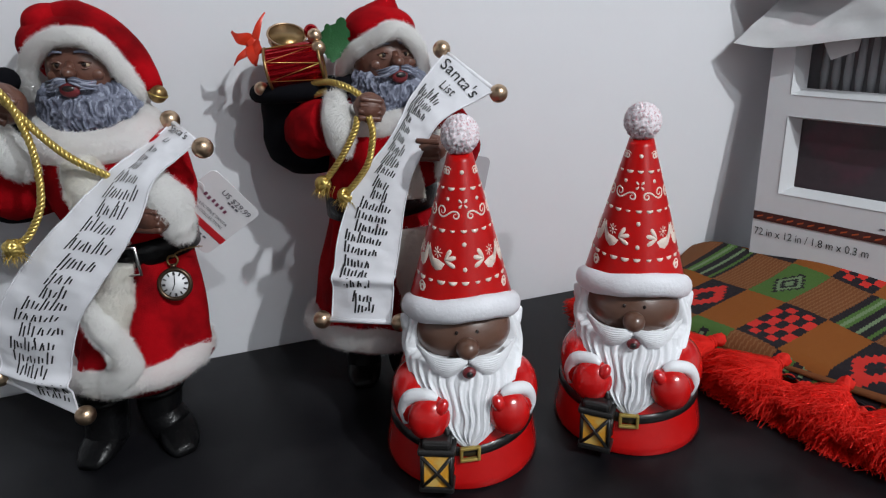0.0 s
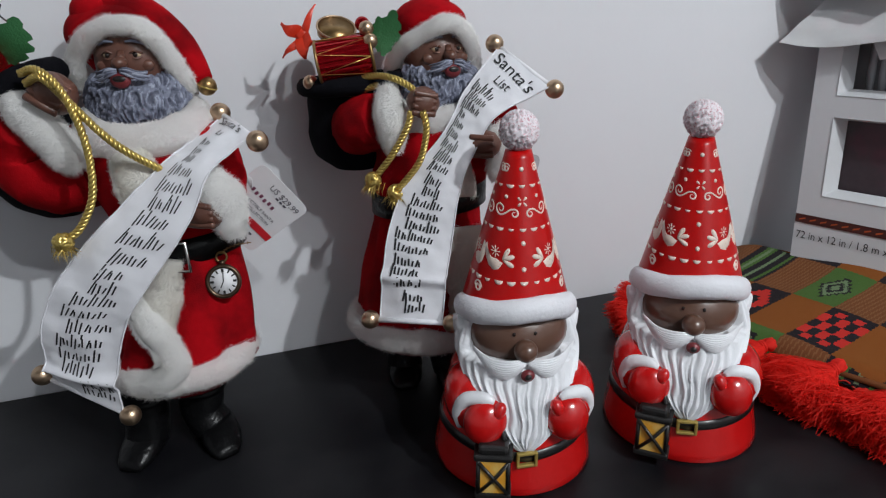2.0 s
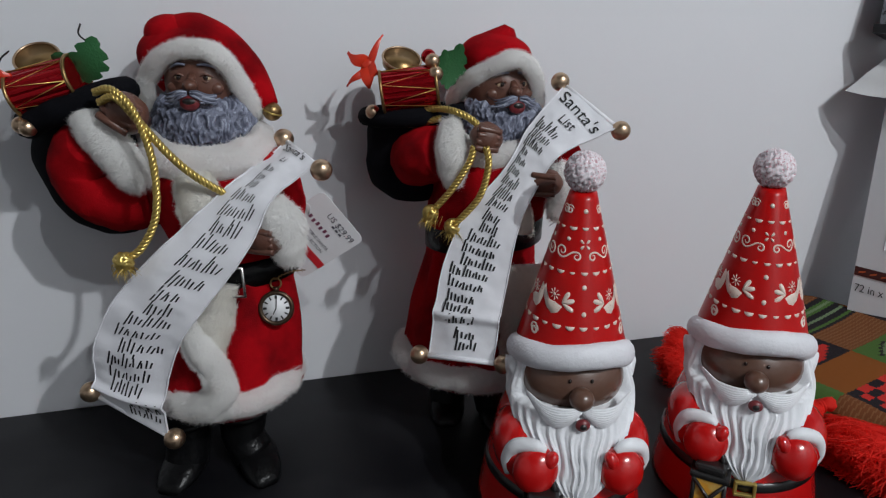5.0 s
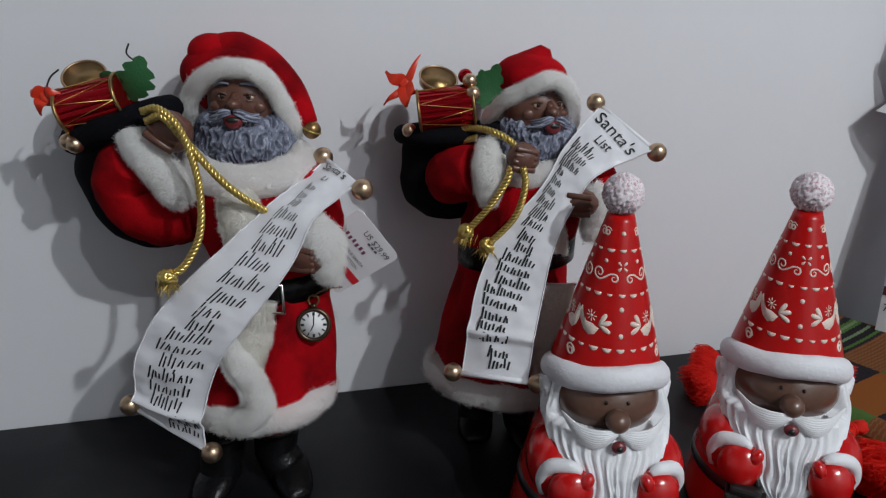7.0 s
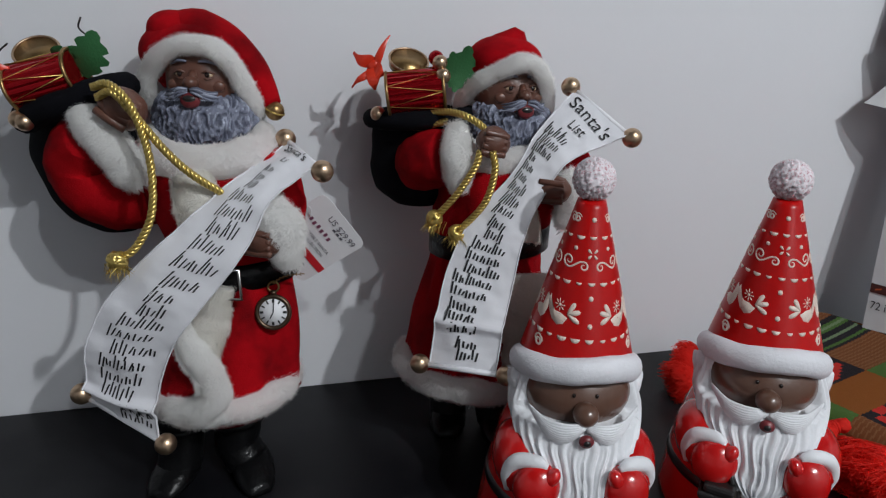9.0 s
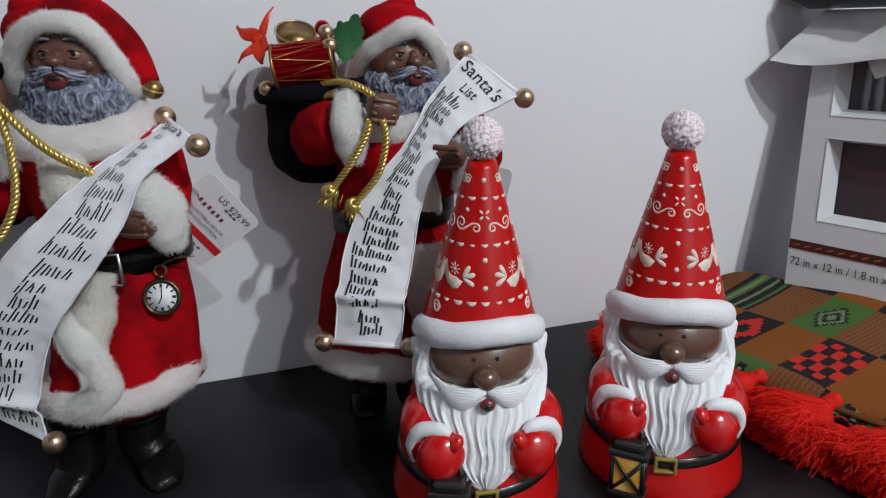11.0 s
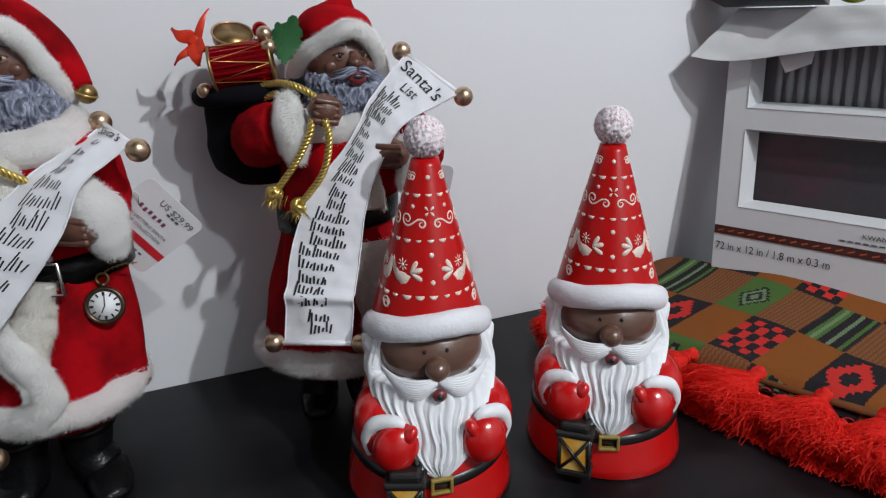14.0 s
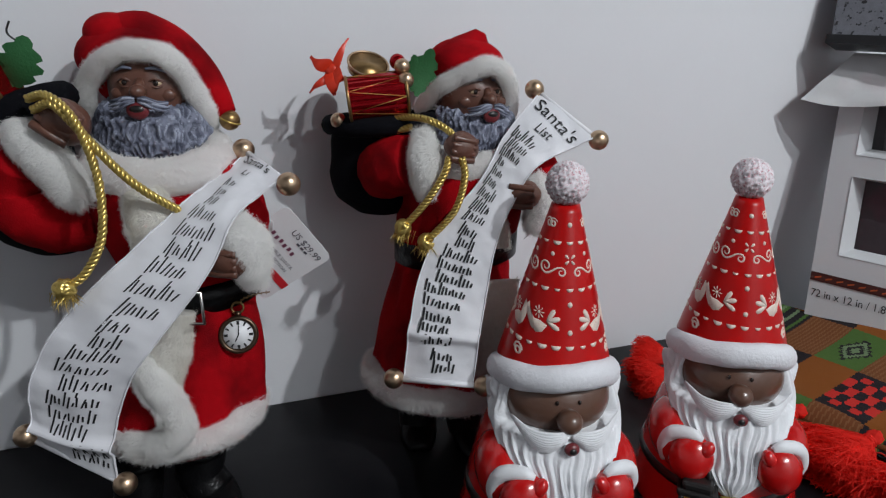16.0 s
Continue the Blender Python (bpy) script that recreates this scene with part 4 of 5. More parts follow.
LINES_1 = [(0.155, 0.34, 2), (0.205, 0.34, 2), (0.255, 0.36, 2), (0.305, 0.30, 4), (0.350, 0.30, 5), (0.392, 0.36, 4), (0.436, 0.34, 4), (0.484, 0.32, 5), (0.530, 0.40, 4),
           (0.572, 0.38, 3), (0.614, 0.40, 3), (0.655, 0.26, 5), (0.697, 0.20, 5), (0.740, 0.32, 5), (0.785, 0.20, 6), (0.830, 0.24, 5), (0.872, 0.28, 4), (0.925, 0.55, 4), (0.962, 0.52, 4)]
list_scroll("long white satin name list with a curled foot",
            [(-0.264, 0.668, 0.342), (-0.285, 0.630, 0.324), (-0.303, 0.600, 0.310), (-0.342, 0.575, 0.273), (-0.389, 0.565, 0.226), (-0.417, 0.562, 0.180), (-0.427, 0.562, 0.136), (-0.425, 0.563, 0.112)],
            [(-0.220, 0.612, 0.334), (-0.236, 0.600, 0.323), (-0.254, 0.585, 0.307), (-0.276, 0.570, 0.261), (-0.310, 0.557, 0.216), (-0.337, 0.553, 0.178), (-0.354, 0.551, 0.130), (-0.358, 0.550, 0.086)],
            LINES_1, [("Santa's", 0.0165, 0.14, 0.035, 0.0), ("Li", 0.0135, 0.44, 0.095, 0.0)],
            [(-0.2666, 0.6697, 0.3449), (-0.2168, 0.6111, 0.329), (-0.4329, 0.5629, 0.120), (-0.3526, 0.5521, 0.0804)], 4, [(0.895, 0.006)])
LINES_2 = [(0.150, 0.10, 5), (0.185, 0.12, 5), (0.222, 0.10, 5), (0.262, 0.14, 2), (0.300, 0.12, 3), (0.340, 0.10, 3), (0.378, 0.14, 4), (0.418, 0.20, 4), (0.455, 0.22, 4), (0.500, 0.30, 3), (0.540, 0.34, 3),
           (0.582, 0.22, 5), (0.622, 0.20, 5), (0.664, 0.24, 5), (0.706, 0.12, 6), (0.748, 0.14, 5), (0.792, 0.16, 4), (0.826, 0.14, 4), (0.862, 0.20, 4), (0.915, 0.36, 3), (0.955, 0.40, 3)]
list_scroll("long white satin name list held up by the turned doll",
            [(0.010, 0.755, 0.395), (-0.026, 0.725, 0.356), (-0.048, 0.705, 0.318), (-0.086, 0.690, 0.272), (-0.107, 0.675, 0.226), (-0.116, 0.655, 0.177), (-0.121, 0.642, 0.128)],
            [(0.060, 0.712, 0.357), (0.007, 0.700, 0.333), (-0.018, 0.688, 0.298), (-0.034, 0.674, 0.259), (-0.042, 0.660, 0.215), (-0.049, 0.640, 0.176), (-0.054, 0.625, 0.136)],
            LINES_2, [("Santa's", 0.0175, 0.08, 0.045, 0.02), ("List", 0.0130, 0.36, 0.098, 0.0)],
            [(0.0064, 0.7604, 0.3983), (0.0651, 0.7149, 0.3558), (-0.1297, 0.6396, 0.1328), None][:3] + [(-0.0444, 0.6204, 0.1369)], 8, [(0.84, 0.006)])


# ---- sacks with gifts ----
def holly(sh, base, tip, width, bend):
    base, tip = Vector(base), Vector(tip)
    ax = tip - base
    side = ax.cross(V(0, 1, 0.2)).normalized()
    nrm = side.cross(ax).normalized()
    rows = []
    for lift in (0.0006, -0.0006):
        for k in range(13):
            u = k / 12
            w = width * math.sin(math.pi * min(1, u * 0.92 + 0.04)) * (1.0 if k % 3 != 1 else 0.66)
            p = base + ax * u + nrm * (bend * math.sin(math.pi * u) + lift)
            rows.append([p - side * w + nrm * w * 0.25, p, p + side * w + nrm * w * 0.25])
    sh.grid(rows[:13], LEAF)
    sh.grid([r[::-1] for r in rows[13:]], LEAF)


def sack(label, base, bag, rim, rim_r, gift, disc, bow, leaves, berries, stems, seed):
    rnd = random.Random(seed)
    o = Vector(base)
    top = thing("gift_sack", label, "sack", "black gift sacks", at=o)
    P = lambda p: Vector(p) - o
    pts = glide([P(b[0]) for b in bag], 26)
    rx, ry = ramp([b[1] for b in bag], 26), ramp([b[2] for b in bag], 26)
    rows = []
    for p, a, b in zip(pts, rx, ry):
        rows.append([p + V(a * math.sin(w), -b * math.cos(w), 0) * (1 + 0.08 * noise.noise((p + V(math.sin(w), math.cos(w), 0) * 0.05) * 25)) for w in np.linspace(0, 2 * math.pi, 33)[:-1]])
    part("bag", Shape().grid(rows, BLACK_VELVET, round_u=True, cap=True), top)
    part("rolled_rim", Shape().plush([P(q) for q in rim], rim_r, BLACK_VELVET, 1200, 0.004, rnd, n=40, closed=True, front=False), top, "thick black velvet rolled edge")
    (d0, d1, rad) = gift
    d0, d1 = P(d0), P(d1)
    ax = (d1 - d0).normalized()
    na = ax.cross(V(0, 0, 1)).normalized()
    nb = na.cross(ax)
    drum = part("toy_drum", Shape().grid([[d0.lerp(d1, u) + (na * math.cos(w) + nb * math.sin(w)) * rad * (0.94 + 0.05 * abs(math.sin(9 * w))) for w in np.linspace(0, 2 * math.pi, 73)[:-1]]
                                          for u in (0.0, 0.04, 0.5, 0.96, 1.0)], FOIL, round_u=True, cap=True, smooth=False), top, "shiny red foil toy drum")
    for e_ in (d0, d1):
        part("hoop", Shape().tube(hoop(e_, ax, rad, 36), 0.0017, OLD_BRASS, 8, closed=True), drum, "brass drum hoop")
    cord = []
    for k in range(15):
        w = 2 * math.pi * k / 14
        cord.append((d0 if k % 2 else d1) + (na * math.cos(w) + nb * math.sin(w)) * (rad + 0.0006))
    part("cord", Shape().tube(cord, 0.0006, GOLD, 6), drum, "thin gold cord")
    dc, dr, da = disc
    dm = Shape().tube([P(dc) - Vector(da).normalized() * 0.004, P(dc) + Vector(da).normalized() * 0.004], [dr * 0.97, dr], OLD_BRASS, 30)
    dm.tube(hoop(P(dc) + Vector(da).normalized() * 0.004, da, dr, 30), 0.0012, BRONZE, 8, closed=True)
    part("brass_disc", dm, top, "dull brass disc ornament")
    if bow:
        c = P(bow[0])
        tie = part("ribbon_bow", Shape().ball(c, (0.007, 0.007, 0.008), RIBBON, rough=0.3, fine=150), top, "orange-red satin bow")
        for tip, w in bow[1]:
            t = P(tip)
            ax = t - c
            sd = ax.cross(V(0, 1, 0)).normalized()
            rows = []
            for lift, order in ((0.0005, range(13)), (-0.0005, range(12, -1, -1))):
                for k in order:
                    u = k / 12
                    q = c + ax * u + V(0, -0.006 * math.sin(math.pi * u) + lift, 0.002 * math.sin(5 * u + w * 900))
                    ww = w * max(0.08, (0.35 + 0.75 * math.sin(math.pi * min(1.0, u + 0.12))) * (1 - 0.45 * u))
                    rows.append([q - sd * ww, q + V(0, -0.0025 * (1 - u), 0), q + sd * ww])
            part("ribbon_loop", Shape().grid(rows, RIBBON, round_v=True), tie)
    for a, b, w, bend in leaves:
        sh = Shape()
        holly(sh, P(a), P(b), w, bend)
        part("holly_leaf", sh, top, "green cloth holly leaf")
    for b, m in berries:
        part("berry", Shape().ball(P(b), 0.0078, m, nu=18, nv=12), top)
    for line in stems:
        part("wire_stem", Shape().tube([P(q) for q in line], 0.0008, BLACK_GLAZE, 6, 12), top, "thin dark wire stem")
    return top


sack("open black velvet sack of gifts over the doll's shoulder", (-0.475, 0.690, 0.225),
     [((-0.458, 0.650, 0.366), 0.044, 0.028), ((-0.466, 0.672, 0.345), 0.048, 0.034), ((-0.477, 0.688, 0.312), 0.054, 0.037), ((-0.470, 0.692, 0.274), 0.052, 0.036), ((-0.462, 0.692, 0.252), 0.040, 0.028), ((-0.456, 0.692, 0.238), 0.020, 0.014)],
     oval((-0.452, 0.646, 0.373), 0.046, 0.028, 14, 0.017), 0.0125,
     ((-0.492, 0.628, 0.384), (-0.440, 0.634, 0.400), 0.0215), ((-0.486, 0.652, 0.413), 0.0195, (0.10, -0.62, 0.75)),
     ((-0.506, 0.622, 0.399), [((-0.519, 0.620, 0.406), 0.007), ((-0.490, 0.618, 0.405), 0.006), ((-0.512, 0.618, 0.384), 0.006)]),
     [((-0.440, 0.640, 0.396), (-0.456, 0.628, 0.421), 0.016, 0.004), ((-0.436, 0.640, 0.396), (-0.420, 0.634, 0.436), 0.017, -0.004)], [((-0.487, 0.614, 0.360), BRONZE), ((-0.480, 0.612, 0.358), BRONZE)],
     [[(-0.424, 0.635, 0.430), (-0.433, 0.634, 0.438), (-0.430, 0.634, 0.447)], [(-0.506, 0.622, 0.405), (-0.500, 0.622, 0.416), (-0.491, 0.622, 0.423)]], 21)
sack("full black velvet sack of gifts behind the doll's shoulder", (-0.155, 0.790, 0.250),
     [((-0.146, 0.768, 0.353), 0.050, 0.032), ((-0.150, 0.776, 0.336), 0.052, 0.034), ((-0.153, 0.776, 0.305), 0.052, 0.034), ((-0.152, 0.772, 0.280), 0.044, 0.033), ((-0.150, 0.768, 0.265), 0.025, 0.020)],
     oval((-0.148, 0.762, 0.360), 0.052, 0.030, 14, 0.004), 0.0100,
     ((-0.180, 0.742, 0.383), (-0.124, 0.748, 0.391), 0.0225), ((-0.163, 0.766, 0.414), 0.0205, (0.20, -0.50, 0.84)),
     ((-0.197, 0.752, 0.410), [((-0.181, 0.756, 0.440), 0.0042), ((-0.217, 0.748, 0.424), 0.0080), ((-0.219, 0.748, 0.387), 0.0042), ((-0.184, 0.744, 0.402), 0.009), ((-0.194, 0.744, 0.388), 0.008)]),
     [((-0.114, 0.756, 0.388), (-0.099, 0.756, 0.434), 0.015, 0.004), ((-0.118, 0.758, 0.392), (-0.116, 0.758, 0.428), 0.010, 0.003)], [((-0.128, 0.742, 0.417), BRONZE), ((-0.124, 0.736, 0.405), BRONZE), ((-0.133, 0.752, 0.421), FOIL), ((-0.190, 0.738, 0.364), BRONZE)],
     [], 22)


# ---- gold ropes ----
def rope(label, cords, knots, seed):
    rnd = random.Random(seed)
    o = Vector(cords[0][-1])
    top = thing("gold_rope", label, "rope", "twisted gold ropes", at=o)
    for c in cords:
        pts = glide([Vector(p) - o for p in c], 90)
        total = sum((b - a).length for a, b in zip(pts, pts[1:]))
        sh = Shape()
        for s in range(3):
            line, side, run = [], None, 0.0
            for i, p in enumerate(pts):
                t = (pts[min(i + 1, 90)] - pts[max(i - 1, 0)]).normalized()
                if side is None:
                    side = t.cross(V(0, 1, 0)).normalized()
                side = (side - t * side.dot(t)).normalized()
                if i:
                    run += (p - pts[i - 1]).length
                w = run / 0.0125 * 2 * math.pi + s * 2 * math.pi / 3
                line.append(p + (side * math.cos(w) + t.cross(side) * math.sin(w)) * 0.0018)
            sh.tube(line, 0.00195, GOLD, 7)
        part("cord", sh, top)
    for k in knots:
        c = Vector(k) - o
        sh = Shape()
        for q in range(5):
            ax = V(rnd.gauss(0, 1), rnd.gauss(0, 1), rnd.gauss(0, 1))
            sh.tube(hoop(c, ax, 0.0062, 14), 0.0030, GOLD, 7, closed=True)
        seeds = [(c + V(rnd.gauss(0, 0.004), rnd.gauss(0, 0.003), -0.003), V(rnd.gauss(-0.2, 0.5), rnd.gauss(-0.2, 0.4), -1)) for _ in range(110)]
        sh.strands(seeds, GOLD, 0.013, rnd, 0.0008, 0.3, 0.35)
        part("frayed_knot", sh, top, "frayed gold knot")
    return top


rope("twisted gold rope hanging from the doll's raised fist", [[(-0.408, 0.602, 0.392), (-0.390, 0.594, 0.396), (-0.373, 0.588, 0.386), (-0.362, 0.586, 0.364), (-0.353, 0.580, 0.332), (-0.352, 0.571, 0.294), (-0.363, 0.563, 0.268), (-0.376, 0.558, 0.257)],
      [(-0.404, 0.600, 0.384), (-0.384, 0.590, 0.390), (-0.366, 0.589, 0.371), (-0.341, 0.585, 0.344), (-0.320, 0.586, 0.325), (-0.298, 0.602, 0.304)]], [(-0.378, 0.556, 0.256)], 31)
rope("twisted gold rope looped below the turned doll's fist", [[(-0.082, 0.688, 0.340), (-0.086, 0.684, 0.325), (-0.102, 0.683, 0.298), (-0.122, 0.688, 0.272)],
      [(-0.150, 0.742, 0.362), (-0.122, 0.724, 0.371), (-0.100, 0.704, 0.371), (-0.082, 0.700, 0.362), (-0.072, 0.700, 0.350)],
      [(-0.070, 0.686, 0.340), (-0.067, 0.682, 0.322), (-0.075, 0.682, 0.290), (-0.099, 0.686, 0.259)], [(-0.185, 0.760, 0.352), (-0.150, 0.738, 0.352), (-0.118, 0.722, 0.362)]], [(-0.124, 0.688, 0.270), (-0.101, 0.686, 0.257)], 32)


# ---- price tags ----
def price_tag(label, corner, u, v, wide, tall, front, writing, group="paper price tags"):
    top = thing("price_tag", label, "tag", group, at=corner)
    u, v = Vector(u).normalized(), Vector(v)
    v = (v - u * v.dot(u)).normalized()
    nrm = u.cross(v)
    if nrm.y > 0:
        nrm = -nrm
    out, r = [], 0.007
    for cx, cy, a0 in ((r, r, 180), (wide - r, r, 270), (wide - r, tall - r, 0), (r, tall - r, 90)):
        out += [(cx + r * math.cos(radians(a0 + k * 22.5)), cy + r * math.sin(radians(a0 + k * 22.5))) for k in range(5)]
    n = len(out)
    at = lambda x, y, z: u * x + v * y + nrm * z
    sh = Shape().add([at(x, y, 0.0004) for x, y in out] + [at(x, y, -0.0004) for x, y in out],
                     [tuple(range(n))] + [tuple(range(2 * n - 1, n - 1, -1))] + [(i, n + i, n + (i + 1) % n, (i + 1) % n) for i in range(n)], front, False)
    part("card", sh, top)
    if writing:
        bar = lambda x, y, w, h, m, name="printed_bar": part(name, Shape().add([at(x, y, 0.0009), at(x + w, y, 0.0009), at(x + w, y + h, 0.0009), at(x, y + h, 0.0009)], [(0, 1, 2, 3)], m, False), top)
        for text, size, x, y, m in writing:
            pts, faces, wid = letters(text, size)
            part("lettering", Shape().add([at(x + px, y - py, 0.0009) for px, py in pts], faces, m, False), top)
        for k in range(6):
            bar(0.013 + 0.0055 * k, 0.0255 + (0.001 if k % 2 else 0), 0.0030, 0.0045, PLUM_INK)
        for k in range(3):
            bar(0.036 + 0.0052 * k, 0.0165, 0.0036, 0.0022, GREY_INK)
        bar(0.0, 0.0535, wide - 0.0, 0.0085, RED_INK, "red_stripe")
        for k in range(2):
            bar(0.042 + 0.006 * k, 0.0675, 0.0035, 0.0022, GREY_INK)
    part("string", Shape().tube([at(0.012, 0.028, 0.001), at(0.004, 0.02, 0.004), at(-0.006, 0.03, 0.0), at(-0.012, 0.045, -0.01)], 0.0005, CARD, 5, 10), top)
    return top


price_tag("white rounded paper price tag with a red stripe", (-0.2300, 0.668, 0.2955), (0.0395, 0.010, -0.0545), (-0.056, 0.004, -0.030), 0.067, 0.085, CARD, [("US $29.99", 0.0092, 0.0235, 0.0150, GREY_INK), ("COLLECTIBLE SANTA", 0.0050, 0.0070, 0.0415, GREY_INK), ("DE COLLECTION", 0.0050, 0.0150, 0.0480, GREY_INK)])
price_tag("grey back of a rounded paper price tag", (0.030, 0.748, 0.284), (0.020, 0.010, -0.006), (0.004, 0.0, -0.05), 0.036, 0.062, CARD_BACK, None)

# ---- pocket watch ----
wc = V(-0.2650, 0.6080, 0.1940)
watch = thing("pocket_watch", "small bronze pocket watch hanging on the red coat", "watch", at=wc)
wf = V(0.18, -0.95, 0.25).normalized()
e = wf.to_track_quat("-Y", "Z").to_matrix()
wp = lambda x, y, z: e @ V(x, y, z)
part("case", Shape().tube([wp(0, 0.004, 0), wp(0, -0.0025, 0)], [0.0155, 0.0165], WATCH_METAL, 36).tube(hoop(wp(0, -0.0028, 0), wf, 0.0148, 36), 0.0022, WATCH_METAL, 8, closed=True), watch)
part("dial", Shape().tube([wp(0, -0.002, 0), wp(0, -0.0031, 0)], 0.0132, CARD, 36), watch, "white watch dial")
for k in range(12):
    w = k * math.pi / 6
    c = wp(0.0106 * math.sin(w), -0.0034, 0.0106 * math.cos(w))
    t, s_ = wp(math.sin(w), 0, math.cos(w)) * 0.0017, wp(math.cos(w), 0, -math.sin(w)) * (0.0011 if k % 3 == 0 else 0.0007)
    part("numeral_bar", Shape().add([c - t - s_, c - t + s_, c + t + s_, c + t - s_], [(0, 1, 2, 3)], INK, False), watch)
for w, l in ((0.05, 0.0085), (3.6, 0.0065)):
    part("pointer", Shape().tube([wp(0, -0.0036, 0), wp(l * math.sin(w), -0.0036, l * math.cos(w))], 0.0005, INK, 6), watch)
part("crown", Shape().tube([wp(0, 0, 0.0160), wp(0, 0, 0.0200)], 0.0030, WATCH_METAL, 12).tube(hoop(wp(0, 0, 0.0235), wf, 0.0050, 16), 0.0011, OLD_BRASS, 6, closed=True), watch)
chain = Shape()
line = glide([wp(0, 0, 0.027), wp(0.006, 0.001, 0.031), wp(0.016, 0.004, 0.034), wp(0.026, 0.012, 0.034)], 16)
for i, p in enumerate(line):
    chain.tube(hoop(p, (1, 0.3, 0) if i % 2 else (0, 0.3, 1), 0.0013, 8), 0.00045, OLD_BRASS, 5, closed=True)
part("chain", chain, watch, "fine brass chain")

# ---- carton, wrap and box beside the wall ----
E1, E2 = V(0.7071, -0.7071, 0), V(0.7071, 0.7071, 0)
LEAN_BACK = radians(8)
FN = (-E2 * math.cos(LEAN_BACK) + V(0, 0, math.sin(LEAN_BACK)))
UP = (E2 * math.sin(LEAN_BACK) + V(0, 0, math.cos(LEAN_BACK)))
BO = V(0.494, 0.980, 0.099)


def on_box(a, h, out=0.0):
    """a along the carton's face from its left edge, h up from the print line; the carton leans a little to one side."""
    return BO + E1 * (a - 0.085 * h) + UP * h + FN * out


H0, H1, W1, DEEP = -0.099 / math.cos(LEAN_BACK), 0.335, 0.50, 0.094
carton = thing("carton", "white display carton with two windows, standing behind the runner", "carton", at=on_box(0.2, H0, -0.05))
co = Vector(carton.location)


def box_piece(sh, a0, a1, h0, h1, o0, o1, m):
    vs = [on_box(a, h, o) - co for o in (o0, o1) for h in (h0, h1) for a in (a0, a1)]
    return sh.add(vs, [(0, 2, 3, 1), (4, 5, 7, 6), (0, 1, 5, 4), (2, 6, 7, 3), (0, 4, 6, 2), (1, 3, 7, 5)], m, False)


for name, a0, a1, h0, h1, o0, o1 in (
        ("front_panel", 0, W1, H0, 0.058, -0.025, 0.0), ("front_panel", 0, 0.032, 0.058, H1, -0.025, 0.0), ("front_panel", 0.33, W1, 0.058, H1, -0.025, 0.0),
        ("window_bar", 0.032, 0.33, 0.174, 0.205, -0.025, 0.0), ("window_bar", 0.032, 0.33, 0.312, H1, -0.025, 0.0),
        ("back_panel", 0, W1, H0, H1, -DEEP, -0.085), ("side_panel", 0, 0.004, H0, H1, -0.085, -0.025), ("side_panel", W1 - 0.004, W1, H0, H1, -0.085, -0.025),
        ("top_panel", 0.004, W1 - 0.004, H1 - 0.004, H1, -0.085, -0.025)):
    part(name, box_piece(Shape(), a0, a1, h0, h1, o0, o1, BOX_WHITE), carton)
for h0, h1 in ((0.058, 0.174), (0.205, 0.312)):
    lip = Shape()
    q = [(0.032, h0), (0.33, h0), (0.33, h1), (0.032, h1)]
    inner = [(0.046, h0 + 0.011), (0.320, h0 + 0.011), (0.320, h1 - 0.003), (0.046, h1 - 0.003)]
    vs = [on_box(a, h, 0.001) - co for a, h in q] + [on_box(a, h, -0.024) - co for a, h in inner]
    lip.add(vs, [(i, (i + 1) % 4, 4 + (i + 1) % 4, 4 + i) for i in range(4)], BOX_WHITE, False)
    part("window_reveal", lip, carton)
part("inner_tray", box_piece(Shape(), 0.033, 0.329, 0.059, 0.173, -0.060, -0.027, BOX_DARK), carton, "dark tray behind the window, pink film reflection painted on")
part("inner_tray", box_piece(Shape(), 0.033, 0.329, 0.206, 0.311, -0.070, -0.046, BOX_GREY), carton, "grey tray behind the rods")
for k in range(15):
    a = 0.062 + 0.0155 * k
    rod = Shape().tube([on_box(a, 0.207, -0.045) - co, on_box(a, 0.24, -0.043) - co, on_box(a, 0.31, -0.045) - co], [0.0040, 0.0058, 0.0036], GREY_ROD, 8, 8)
    part("ribbed_rod", rod, carton, "pale grey moulded rod")
part("stripe", box_piece(Shape(), 0.0005, W1, 0.013, 0.026, 0.0002, 0.0012, BOX_STRIPE), carton, "dark brown woven-pattern stripe")
dash = Shape()
for k in range(34):
    a = 0.006 + 0.0146 * k
    vs = [on_box(a + x, h, 0.0016) - co for x, h in ((0, 0.0165), (0.0085, 0.0195), (0.0090, 0.0220), (0.0005, 0.0190))]
    dash.add(vs, [(0, 1, 2, 3)], BOX_ORANGE, False)
part("stripe_dash", dash, carton, "orange dashes in the stripe")
for text, size, a, h, wide in (("72 in x 12 in / 1.8 m x 0.3 m", 0.0165, 0.004, -0.0105, 0.158), ("KWANZAA", 0.0095, 0.196, 0.040, 0.050)):
    pts, faces, wid = letters(text, size)
    part("lettering", Shape().add([on_box(a + x * wide / wid, h + y * 1.0, 0.0012) - co for x, y in pts], faces, INK, False), carton, "printed grey words")
for k in range(9):
    part("printed_bar", box_piece(Shape(), 0.170 + 0.0095 * k, 0.1765 + 0.0095 * k, 0.0325, 0.0345, 0.0002, 0.0010, GREY_INK), carton)

